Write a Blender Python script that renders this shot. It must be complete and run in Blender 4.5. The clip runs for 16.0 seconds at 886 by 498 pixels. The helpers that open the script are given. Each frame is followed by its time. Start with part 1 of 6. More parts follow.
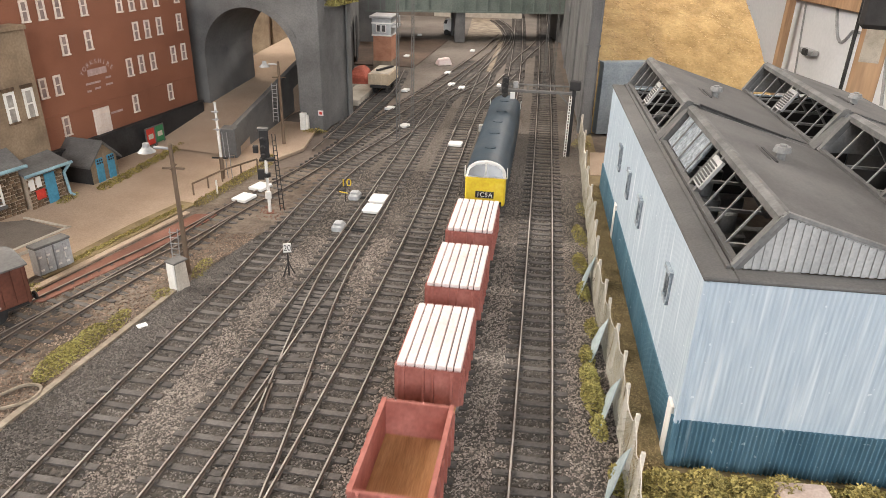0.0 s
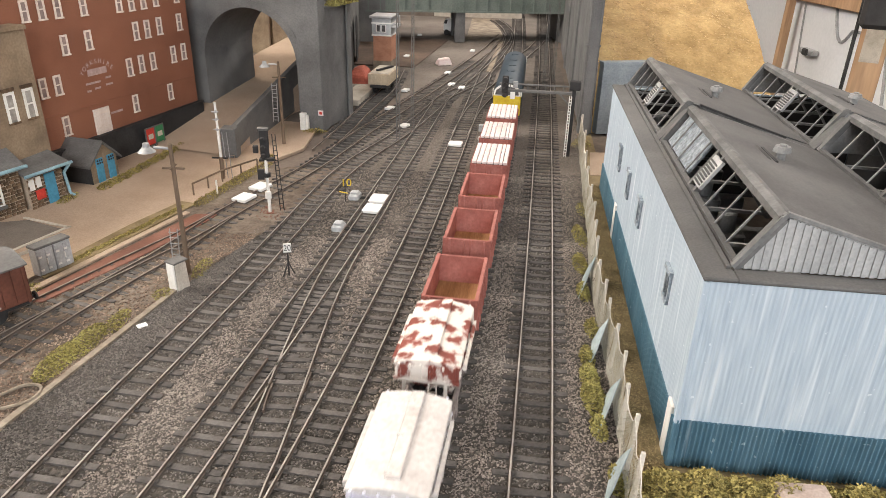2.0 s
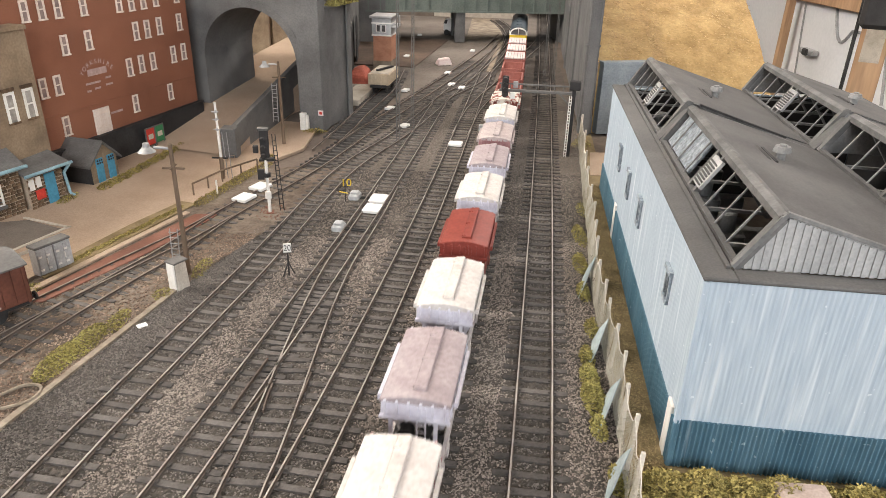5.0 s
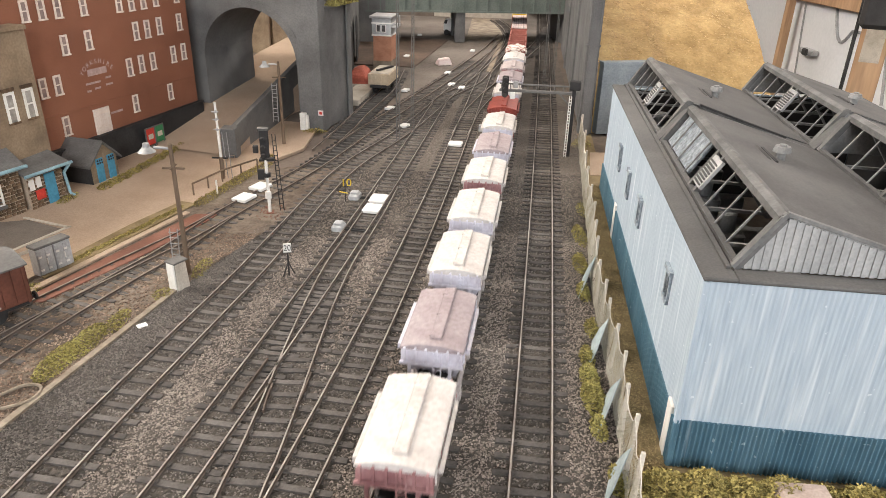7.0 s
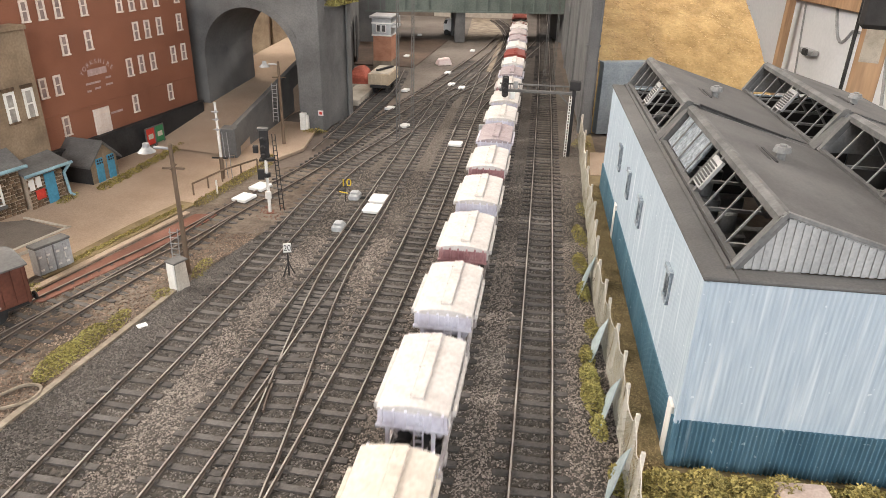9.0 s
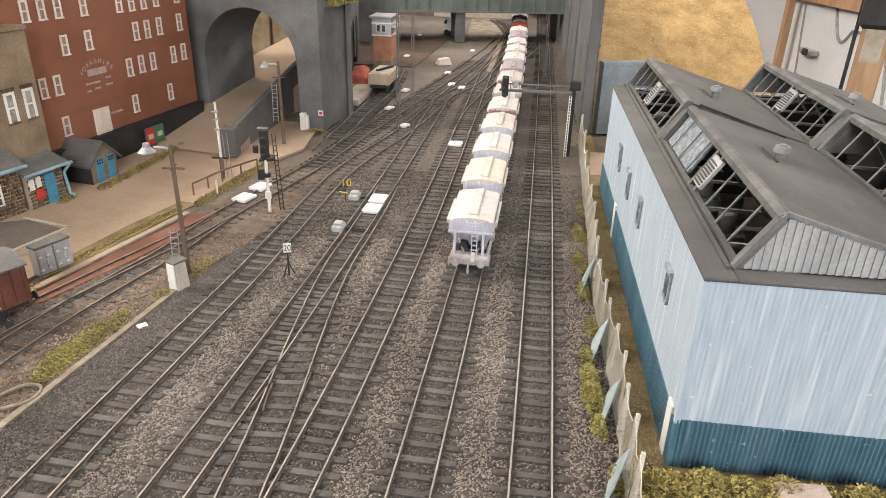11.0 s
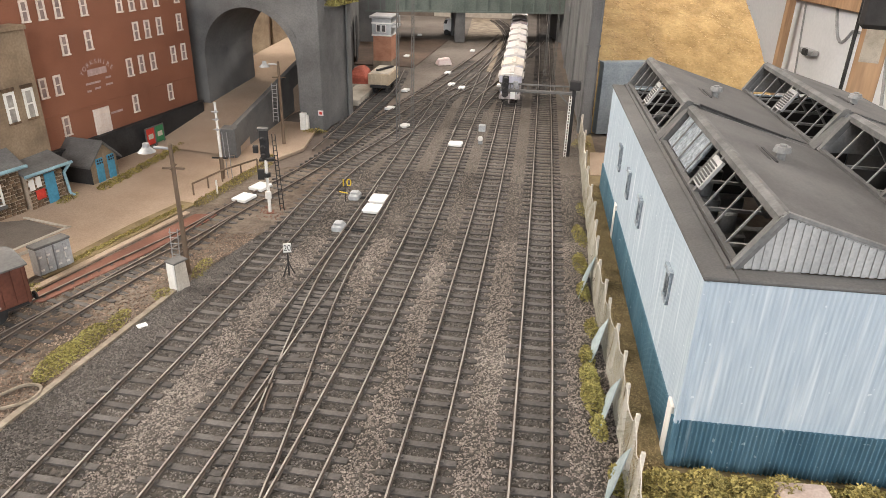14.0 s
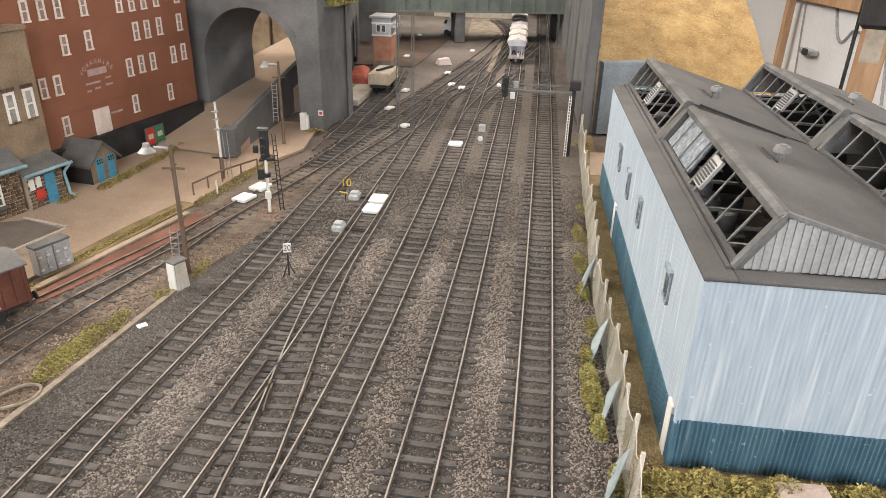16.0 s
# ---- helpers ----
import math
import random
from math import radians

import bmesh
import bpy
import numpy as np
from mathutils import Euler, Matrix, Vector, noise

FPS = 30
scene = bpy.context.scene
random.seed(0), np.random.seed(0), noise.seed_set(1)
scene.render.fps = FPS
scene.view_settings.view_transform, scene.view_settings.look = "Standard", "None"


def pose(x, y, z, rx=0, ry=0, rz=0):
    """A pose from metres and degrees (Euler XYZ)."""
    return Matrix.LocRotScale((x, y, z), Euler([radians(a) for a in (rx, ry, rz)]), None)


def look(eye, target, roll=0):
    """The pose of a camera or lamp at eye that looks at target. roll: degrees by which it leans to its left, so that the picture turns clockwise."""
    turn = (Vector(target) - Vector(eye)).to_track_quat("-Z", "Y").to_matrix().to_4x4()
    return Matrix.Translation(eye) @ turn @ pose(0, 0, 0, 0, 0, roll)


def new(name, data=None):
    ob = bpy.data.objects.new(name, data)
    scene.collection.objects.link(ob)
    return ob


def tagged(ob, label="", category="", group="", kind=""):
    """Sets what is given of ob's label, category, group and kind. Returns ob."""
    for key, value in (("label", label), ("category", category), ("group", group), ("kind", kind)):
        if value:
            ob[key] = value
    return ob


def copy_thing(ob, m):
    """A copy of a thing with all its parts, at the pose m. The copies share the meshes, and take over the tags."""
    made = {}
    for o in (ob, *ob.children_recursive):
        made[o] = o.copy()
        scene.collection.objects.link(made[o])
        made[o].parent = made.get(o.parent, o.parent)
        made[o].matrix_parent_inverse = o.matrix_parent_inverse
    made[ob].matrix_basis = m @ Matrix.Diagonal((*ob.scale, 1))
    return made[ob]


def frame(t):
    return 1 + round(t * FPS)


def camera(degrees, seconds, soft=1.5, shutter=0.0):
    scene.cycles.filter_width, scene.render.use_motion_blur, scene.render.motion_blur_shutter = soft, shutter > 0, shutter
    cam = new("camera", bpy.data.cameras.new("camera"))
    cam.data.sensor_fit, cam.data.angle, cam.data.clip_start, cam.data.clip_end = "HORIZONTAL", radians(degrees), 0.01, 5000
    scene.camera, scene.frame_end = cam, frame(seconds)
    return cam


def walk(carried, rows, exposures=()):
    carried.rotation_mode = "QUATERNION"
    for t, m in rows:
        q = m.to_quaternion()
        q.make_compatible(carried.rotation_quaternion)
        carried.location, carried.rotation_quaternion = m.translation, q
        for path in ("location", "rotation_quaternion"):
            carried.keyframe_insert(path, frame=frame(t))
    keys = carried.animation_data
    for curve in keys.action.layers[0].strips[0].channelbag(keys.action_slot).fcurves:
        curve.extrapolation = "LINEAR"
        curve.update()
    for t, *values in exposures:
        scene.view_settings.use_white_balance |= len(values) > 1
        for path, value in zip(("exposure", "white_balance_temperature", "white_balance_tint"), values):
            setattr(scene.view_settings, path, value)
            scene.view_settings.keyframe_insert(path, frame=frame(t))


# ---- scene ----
# All lengths below are in millimetres of the model (4 mm to the foot) and are scaled to metres on building.
MM = 0.001


def at(x, y, z=0, rx=0, ry=0, rz=0):
    return pose(x * MM, y * MM, z * MM, rx, ry, rz)


# ---- camera ----
EYE = at(0, 0, 215.5, 64.757) @ pose(0, 0, 0, 0, 0, 1.57)
cam = camera(65.61, 16.0, soft=0.65, shutter=0.35)
walk(cam, [(0, EYE), (16.0, EYE)])

# ---- light: a loft room with strip lights on the ceiling and a window behind the camera ----
world = bpy.data.worlds.new("loft_air")
scene.world = world
world.use_nodes = True
world.node_tree.nodes["Background"].inputs[0].default_value = (0.95, 0.97, 1.0, 1)
world.node_tree.nodes["Background"].inputs[1].default_value = 0.25


def area_lamp(name, x, y, z, target, sx, sy, watts, colour):
    data = bpy.data.lights.new(name, "AREA")
    data.shape, data.size, data.size_y, data.energy, data.color = "RECTANGLE", sx * MM, sy * MM, watts, colour
    ob = new(name, data)
    ob.matrix_world = look((x * MM, y * MM, z * MM), [c * MM for c in target])
    return ob


area_lamp("strip_light_near", -1120, 520, 1390, (50, 480, 0), 200, 1300, 71, (1.0, 0.93, 0.85))
area_lamp("side_window_daylight", -2380, 800, 900, (100, 800, 50), 1500, 900, 16, (0.82, 0.92, 1.0))
area_lamp("strip_light_far", -420, 1300, 1385, (0, 1250, 0), 150, 1000, 15, (1.0, 0.88, 0.75))
# Added fill that brightens the white wall; no known lamp stands here.
area_lamp("strip_light_right", 790, 2000, 1380, (880, 1750, 0), 150, 1200, 40, (1.0, 0.94, 0.88))
area_lamp("window_daylight", 50, -1380, 800, (200, 0, 200), 900, 700, 27, (0.94, 0.97, 1.0))
scene.view_settings.exposure = 0.05


# ---- materials ----
def material(name, base, rough=0.8, metal=0.0, dark=None, light=None, scale=60.0, grain=900.0, bump=0.15, depth=0.0004, spec=0.3, streak=None, island=0.0, rand=0.0, transmit=0.0, alpha=1.0):
    """A worn surface: a base colour, blotches towards dark and light, fine grain, and a bump at the grain's size (scales are per metre)."""
    m = bpy.data.materials.new(name)
    m.use_nodes = True
    t = m.node_tree
    n, l = t.nodes, t.links
    b = n["Principled BSDF"]
    b.inputs["Roughness"].default_value, b.inputs["Metallic"].default_value = rough, metal
    b.inputs["Specular IOR Level"].default_value = spec
    b.inputs["Transmission Weight"].default_value = transmit
    b.inputs["Alpha"].default_value = alpha
    dark = dark or [c * 0.7 for c in base]
    light = light or [min(1, c * 1.2) for c in base]
    tc = n.new("ShaderNodeTexCoord")
    mp = n.new("ShaderNodeMapping")
    l.new(tc.outputs["Object"], mp.inputs[0])
    if streak:
        mp.inputs["Scale"].default_value = streak
    n1 = n.new("ShaderNodeTexNoise")
    n1.inputs["Scale"].default_value, n1.inputs["Detail"].default_value, n1.inputs["Roughness"].default_value = scale, 5, 0.6
    n2 = n.new("ShaderNodeTexNoise")
    n2.inputs["Scale"].default_value, n2.inputs["Detail"].default_value = grain, 3
    l.new(mp.outputs[0], n1.inputs["Vector"])
    l.new(mp.outputs[0], n2.inputs["Vector"])
    r = n.new("ShaderNodeValToRGB")
    e = r.color_ramp.elements
    e[0].position, e[0].color = 0.30, (*dark, 1)
    e[1].position, e[1].color = 0.72, (*light, 1)
    mid = r.color_ramp.elements.new(0.5)
    mid.color = (*base, 1)
    l.new(n1.outputs[0], r.inputs[0])
    mix = n.new("ShaderNodeMix")
    mix.data_type, mix.blend_type = "RGBA", "OVERLAY"
    mix.inputs[0].default_value = 0.35
    l.new(r.outputs[0], mix.inputs[6])
    l.new(n2.outputs[0], mix.inputs[7])
    out = mix.outputs[2]
    if island or rand:
        src = n.new("ShaderNodeNewGeometry").outputs["Random Per Island"] if island else n.new("ShaderNodeObjectInfo").outputs["Random"]
        amount = island or rand
        mr = n.new("ShaderNodeMapRange")
        mr.inputs[3].default_value, mr.inputs[4].default_value = 1 - amount, 1 + amount
        l.new(src, mr.inputs[0])
        hs = n.new("ShaderNodeHueSaturation")
        l.new(mr.outputs[0], hs.inputs["Value"])
        l.new(out, hs.inputs["Color"])
        out = hs.outputs[0]
    l.new(out, b.inputs["Base Color"])
    if bump:
        bp = n.new("ShaderNodeBump")
        bp.inputs["Strength"].default_value, bp.inputs["Distance"].default_value = bump, depth
        l.new(n2.outputs[0], bp.inputs["Height"])
        l.new(bp.outputs[0], b.inputs["Normal"])
    return m


def glow(name, colour, strength):
    m = bpy.data.materials.new(name)
    m.use_nodes = True
    b = m.node_tree.nodes["Principled BSDF"]
    b.inputs["Base Color"].default_value = (*colour, 1)
    b.inputs["Emission Color"].default_value = (*colour, 1)
    b.inputs["Emission Strength"].default_value = strength
    return m


# Bed coloured darker than its stones, so the gaps between them look shaded.
BALLAST = material("ballast", (0.075, 0.065, 0.056), 0.95, dark=(0.04, 0.035, 0.031), light=(0.15, 0.13, 0.113), scale=9, grain=700, bump=0.6, depth=0.0012)
DARK_CHIPS = material("dark_ballast_chips", (0.15, 0.133, 0.12), 0.9, dark=(0.085, 0.075, 0.066), light=(0.23, 0.206, 0.185), scale=12, grain=700, bump=0.2, island=0.6)
STONE_CHIPS = material("ballast_chips", (0.27, 0.23, 0.20), 0.95, dark=(0.17, 0.143, 0.122), light=(0.37, 0.325, 0.287), scale=9, grain=700, bump=0.2, island=0.45)
FAR_CHIPS = material("dusty_ballast_chips", (0.20, 0.171, 0.148), 0.95, dark=(0.15, 0.127, 0.108), light=(0.27, 0.235, 0.207), scale=9, grain=700, bump=0.2, island=0.25)
FAR_BALLAST = material("dusty_ballast", (0.15, 0.129, 0.112), 0.95, dark=(0.10, 0.085, 0.074), light=(0.21, 0.182, 0.16), scale=7, grain=500, bump=0.4, depth=0.0010)
SLEEPER = material("sleeper_timber", (0.092, 0.083, 0.077), 0.9, dark=(0.055, 0.049, 0.045), light=(0.14, 0.127, 0.118), scale=120, grain=1200, bump=0.3, rand=0.25)
RAIL_RUST = material("rail_side", (0.11, 0.085, 0.07), 0.7, scale=150, grain=1500)
RAIL_TOP = material("rail_head", (0.34, 0.305, 0.275), 0.5, 0.35, dark=(0.25, 0.215, 0.19), light=(0.44, 0.41, 0.38), scale=40, grain=900, bump=0.03)
RAIL_MID = material("worn_rail_head", (0.32, 0.285, 0.26), 0.48, 0.35, dark=(0.23, 0.195, 0.175), light=(0.42, 0.39, 0.36), scale=40, grain=900, bump=0.03)
RAIL_DULL = material("dull_rail_head", (0.27, 0.225, 0.195), 0.5, 0.3, dark=(0.2, 0.15, 0.12), light=(0.42, 0.36, 0.31), scale=40, grain=900, bump=0.03)
BOUNCE_TAN = material("bounce_tan", (0.50, 0.41, 0.32), 0.9, scale=5, grain=120, bump=0.1)
WHITE_WALL = material("white_wall", (0.82, 0.82, 0.83), 0.8, dark=(0.76, 0.76, 0.77), light=(0.86, 0.86, 0.87), scale=5, grain=120, bump=0.1)
PINE = material("pine_timber", (0.46, 0.285, 0.165), 0.65, dark=(0.36, 0.21, 0.115), light=(0.54, 0.355, 0.215), scale=14, grain=160, streak=(1, 1, 0.12))
BLUE_TIN = material("pale_blue_sheeting", (0.455, 0.535, 0.61), 0.45, dark=(0.42, 0.50, 0.58), light=(0.49, 0.565, 0.635), scale=420, grain=900, streak=(1, 1, 0.05), bump=0.1)
TEAL = material("teal_sheeting", (0.09, 0.18, 0.238), 0.6, dark=(0.055, 0.125, 0.175), light=(0.13, 0.23, 0.29), scale=45, grain=700, streak=(1, 1, 0.1))


def weather(m, runs, specks, colour):
    """Pale runs of paint down a sheet, and small bright chips."""
    t = m.node_tree
    n, l = t.nodes, t.links
    b = n["Principled BSDF"]
    out = b.inputs["Base Color"].links[0].from_socket
    for scale, squash, lo, hi in ((260, 0.045, runs, runs + 0.16), (330, 1.0, specks, specks + 0.03)):
        mp = n.new("ShaderNodeMapping")
        mp.inputs["Scale"].default_value = (1, 1, squash)
        l.new(n["Texture Coordinate"].outputs["Object"], mp.inputs[0])
        nz = n.new("ShaderNodeTexNoise")
        nz.inputs["Scale"].default_value, nz.inputs["Detail"].default_value = scale, 3
        l.new(mp.outputs[0], nz.inputs["Vector"])
        mr = n.new("ShaderNodeMapRange")
        mr.inputs[1].default_value, mr.inputs[2].default_value, mr.inputs[4].default_value = lo, hi, 0.8
        l.new(nz.outputs[0], mr.inputs[0])
        mx = n.new("ShaderNodeMix")
        mx.data_type = "RGBA"
        mx.inputs[7].default_value = (*colour, 1)
        l.new(mr.outputs[0], mx.inputs[0])
        l.new(out, mx.inputs[6])
        out = mx.outputs[2]
    l.new(out, b.inputs["Base Color"])


weather(BLUE_TIN, 0.57, 0.69, (0.72, 0.77, 0.81))
weather(TEAL, 0.66, 0.69, (0.40, 0.50, 0.56))
FELT = material("grey_roof_felt", (0.115, 0.112, 0.110), 0.85, dark=(0.078, 0.076, 0.075), light=(0.16, 0.156, 0.152), scale=14, grain=800)
GREY_TIN = material("grey_sheeting", (0.21, 0.208, 0.205), 0.65, dark=(0.13, 0.13, 0.128), light=(0.34, 0.335, 0.33), scale=40, grain=700)
RED_BRICK = material("red_brick_paint", (0.25, 0.102, 0.06), 0.85, dark=(0.205, 0.083, 0.049), light=(0.29, 0.124, 0.075), scale=14, grain=900)
DARK_STONE = material("dark_engineering_brick", (0.145, 0.143, 0.141), 0.85, dark=(0.095, 0.093, 0.092), light=(0.195, 0.192, 0.188), scale=18, grain=700)
SANDSTONE = material("sandstone", (0.255, 0.19, 0.128), 0.9, dark=(0.16, 0.115, 0.078), light=(0.33, 0.255, 0.175), scale=30, grain=500)
ROAD = material("yard_road", (0.42, 0.32, 0.24), 0.95, dark=(0.33, 0.245, 0.18), light=(0.50, 0.395, 0.305), scale=9, grain=900, bump=0.1)
DRY_GRASS = material("dry_grass_mat", (0.44, 0.295, 0.13), 0.95, dark=(0.30, 0.19, 0.075), light=(0.54, 0.385, 0.18), scale=35, grain=300, bump=0.35, depth=0.001)
WAGON_RED = material("bauxite_red", (0.36, 0.085, 0.06), 0.6, dark=(0.25, 0.055, 0.04), light=(0.46, 0.13, 0.10), scale=60, grain=600)
COVER_WHITE = material("clay_white_cover", (0.60, 0.565, 0.54), 0.85, dark=(0.50, 0.455, 0.43), light=(0.69, 0.66, 0.635), scale=45, grain=500)
LOCO_BLUE = material("loco_dark_blue", (0.035, 0.055, 0.075), 0.55, dark=(0.03, 0.04, 0.05), light=(0.06, 0.075, 0.09), scale=30, grain=500)
YELLOW = material("warning_yellow", (0.78, 0.56, 0.04), 0.5, dark=(0.66, 0.45, 0.03), light=(0.85, 0.66, 0.10), scale=50, grain=500)
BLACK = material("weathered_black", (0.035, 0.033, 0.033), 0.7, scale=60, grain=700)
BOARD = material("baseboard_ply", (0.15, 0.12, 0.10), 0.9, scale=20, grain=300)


# ---- mesh helpers ----
class Mesh:
    """A list of corners and faces, in millimetres."""

    def __init__(self):
        self.v, self.f = [], []

    def add(self, verts, faces):
        k = len(self.v)
        self.v += [tuple(p) for p in verts]
        self.f += [tuple(i + k for i in face) for face in faces]
        return self

    def box(self, x0, x1, y0, y1, z0, z1, m=None):
        pts = [Vector((x, y, z)) for z in (z0, z1) for x, y in ((x0, y0), (x1, y0), (x1, y1), (x0, y1))]
        if m:
            pts = [m @ p for p in pts]
        return self.add(pts, [(3, 2, 1, 0), (4, 5, 6, 7), (0, 1, 5, 4), (1, 2, 6, 5), (2, 3, 7, 6), (3, 0, 4, 7)])

    def rod(self, a, b, r, n=8, r2=None):
        """A round bar from a to b, of radius r at a and r2 at b."""
        a, b = Vector(a), Vector(b)
        q = (b - a).to_track_quat("Z", "Y")
        r2 = r if r2 is None else r2
        pts = [p + q @ Vector((k * math.cos(i * math.tau / n), k * math.sin(i * math.tau / n), 0)) for p, k in ((a, r), (b, r2)) for i in range(n)]
        return self.add(pts, [tuple(range(n - 1, -1, -1)), tuple(range(n, 2 * n))] + [(i, (i + 1) % n, n + (i + 1) % n, n + i) for i in range(n)])

    def bar(self, a, b, w, h=None):
        """A square bar from a to b."""
        a, b, h = Vector(a), Vector(b), h or w
        q = (b - a).to_track_quat("Y", "Z")
        n = (b - a).length
        pts = [a + q @ Vector(p) for p in ((-w / 2, 0, -h / 2), (w / 2, 0, -h / 2), (w / 2, n, -h / 2), (-w / 2, n, -h / 2), (-w / 2, 0, h / 2), (w / 2, 0, h / 2), (w / 2, n, h / 2), (-w / 2, n, h / 2))]
        return self.add(pts, [(3, 2, 1, 0), (4, 5, 6, 7), (0, 1, 5, 4), (1, 2, 6, 5), (2, 3, 7, 6), (3, 0, 4, 7)])

    def prism(self, outline, a, b, axis="y"):
        """An outline of (across, up) pairs drawn out from a to b along x, y or z."""
        n = len(outline)
        place = {"y": lambda u, w, s: (u, s, w), "x": lambda u, w, s: (s, u, w), "z": lambda u, w, s: (u, w, s)}[axis]
        pts = [place(u, w, s) for s in (a, b) for u, w in outline]
        return self.add(pts, [tuple(range(n)), tuple(range(2 * n - 1, n - 1, -1))] + [(i, n + i, n + (i + 1) % n, (i + 1) % n) for i in range(n)])

    def loft(self, rings, caps=True):
        """Skin through rings that have the same number of corners."""
        n = len(rings[0])
        faces = [(k * n + i, k * n + (i + 1) % n, (k + 1) * n + (i + 1) % n, (k + 1) * n + i) for k in range(len(rings) - 1) for i in range(n)]
        if caps:
            faces += [tuple(range(n - 1, -1, -1)), tuple(range((len(rings) - 1) * n, len(rings) * n))]
        return self.add([p for ring in rings for p in ring], faces)

    def data(self, name, mat, bevel=0.0, smooth=False, weld=False):
        me = bpy.data.meshes.new(name)
        bm = bmesh.new()
        vs = [bm.verts.new(Vector(p) * MM) for p in self.v]
        for f in self.f:
            if len(set(f)) > 2:
                try:
                    bm.faces.new([vs[i] for i in f])
                except ValueError:
                    pass
        if weld:
            bmesh.ops.remove_doubles(bm, verts=bm.verts, dist=1e-6)
        bmesh.ops.recalc_face_normals(bm, faces=bm.faces)
        if bevel:
            sharp = [e for e in bm.edges if len(e.link_faces) == 2 and e.calc_face_angle(0) > 0.6]
            bmesh.ops.bevel(bm, geom=sharp, offset=bevel * MM, segments=1, affect="EDGES", clamp_overlap=True)
        if smooth:
            for f in bm.faces:
                f.smooth = True
        bm.to_mesh(me)
        bm.free()
        me.materials.append(mat)
        if smooth:
            me.set_sharp_from_angle(angle=0.6)
        return me


def part(name, mesh, mat, parent=None, label="", bevel=0.0, smooth=False):
    """One mesh object, under a thing or under a part."""
    ob = new(name, mesh if isinstance(mesh, bpy.types.Mesh) else mesh.data(name, mat, bevel, smooth))
    if parent:
        ob.parent = parent
    return tagged(ob, label)


def thing(name, m, label, category, group="", kind=""):
    ob = new(name)
    ob.empty_display_size = 0.005
    ob.matrix_world = m
    return tagged(ob, label, category, group, kind)


def solid(name, mesh, mat, label, category, kind="", group="", bevel=0.0, smooth=False, m=None):
    ob = part(name, mesh, mat, None, label, bevel, smooth)
    if m:
        ob.matrix_world = m
    return tagged(ob, label, category, group, kind)


# ---- tracks ----
def spline(points, step=5.0):
    """A smooth line through the points, with a corner every step millimetres: (x, y, heading)."""
    p = [Vector(q) for q in points]
    p = [2 * p[0] - p[1]] + p + [2 * p[-1] - p[-2]]
    fine = []
    for i in range(1, len(p) - 2):
        for k in range(24):
            t = k / 24
            a, b, c, d = p[i - 1:i + 3]
            fine.append(0.5 * ((2 * b) + (c - a) * t + (2 * a - 5 * b + 4 * c - d) * t * t + (3 * b - a - 3 * c + d) * t ** 3))
    fine.append(p[-2])
    out, left = [], 0.0
    for a, b in zip(fine[:-1], fine[1:]):
        d = (b - a).length
        while left < d:
            q = a + (b - a) * (left / d)
            out.append((q.x, q.y, math.atan2((b - a).x, (b - a).y)))
            left += step
        left -= d
    return out


def curve_x(coefficients, y0, y1, n=30):
    return [(sum(c * y ** (len(coefficients) - 1 - i) for i, c in enumerate(coefficients)), y) for y in [y0 + (y1 - y0) * k / n for k in range(n + 1)]]


GAUGE = 18.2
MAIN_X = (-2.0e-05, 0.1575, -44.8)
UP_GOODS = (-6.364e-06, 0.1371, 9.946)
LINES = {
    "goods": curve_x(UP_GOODS, -900, 2600, 50),
    "main": curve_x(MAIN_X, -2400, 3000, 60),
    "relief": curve_x((4.616e-08, -0.0001167, 0.219, -103.3), -100, 1150) + [(97, 1300), (122, 1450), (136, 1600), (130, 1750), (110, 1900)],
    "slow": curve_x((3.994e-08, -9.93e-05, 0.2145, -154.4), -100, 950) + [(40, 1060), (66, 1180), (92, 1310), (119, 1460), (134, 1600)],
    "crossover": [(-83, 90)] + curve_x((1.901e-06, -0.001736, 0.5483, -138.1), 205, 475, 8) + [(-58, 530), (-51.5, 590)],
    "loop": [(-183, 100), (-168, 208), (-156, 280), (-132, 409), (-122, 476), (-97, 630), (-57, 750), (-29, 848), (0, 969), (36, 1110), (66, 1235), (94, 1370), (119, 1500), (133, 1620)],
    "siding": [(-271, 180), (-254, 250), (-230.5, 344), (-209.5, 405), (-195, 444), (-175, 520), (-140, 610), (-118, 680), (-94, 770), (-68, 855), (-30, 985), (6, 1110), (42, 1240), (75, 1370), (105, 1510), (125, 1620)],
    "junction": [(11, 735), (24, 823), (37, 897), (60, 985), (84, 1065), (104, 1140)],
    "far_crossover": [(118, 1220), (140, 1310), (172, 1420), (196, 1520)],
    "back_siding": [(-300, 240), (-272, 300), (-241, 372), (-214, 430), (-195, 470), (-178, 515)],
    "coal_siding": [(-150, 610), (-137, 660), (-118, 770), (-109, 843), (-95, 930), (-85, 1010), (-80, 1150)],
}
LABELS = {"junction": "crossover curving between two running lines", "far_crossover": "distant crossover near the bridge", "goods": "straight running line beside the depot fence", "main": "running line that carries the mineral train", "relief": "running line with a junction turnout",
          "slow": "running line through two turnouts", "crossover": "diverging line of a turnout with check rails", "loop": "loop line that curves across the junction",
          "siding": "rusty siding beside the yard", "back_siding": "rusty siding under the parked van", "coal_siding": "short siding at the signal box"}

sleeper_mesh = Mesh().box(-17, 17, -1.7, 1.7, -4.2, -2.0)
for side in (-1, 1):
    for dx in (-1.5, 1.5):
        sleeper_mesh.box(side * 9.1 + dx - 0.7, side * 9.1 + dx + 0.7, -1.0, 1.0, -2.0, -1.2)
SLEEPER_DATA = sleeper_mesh.data("sleeper", SLEEPER)


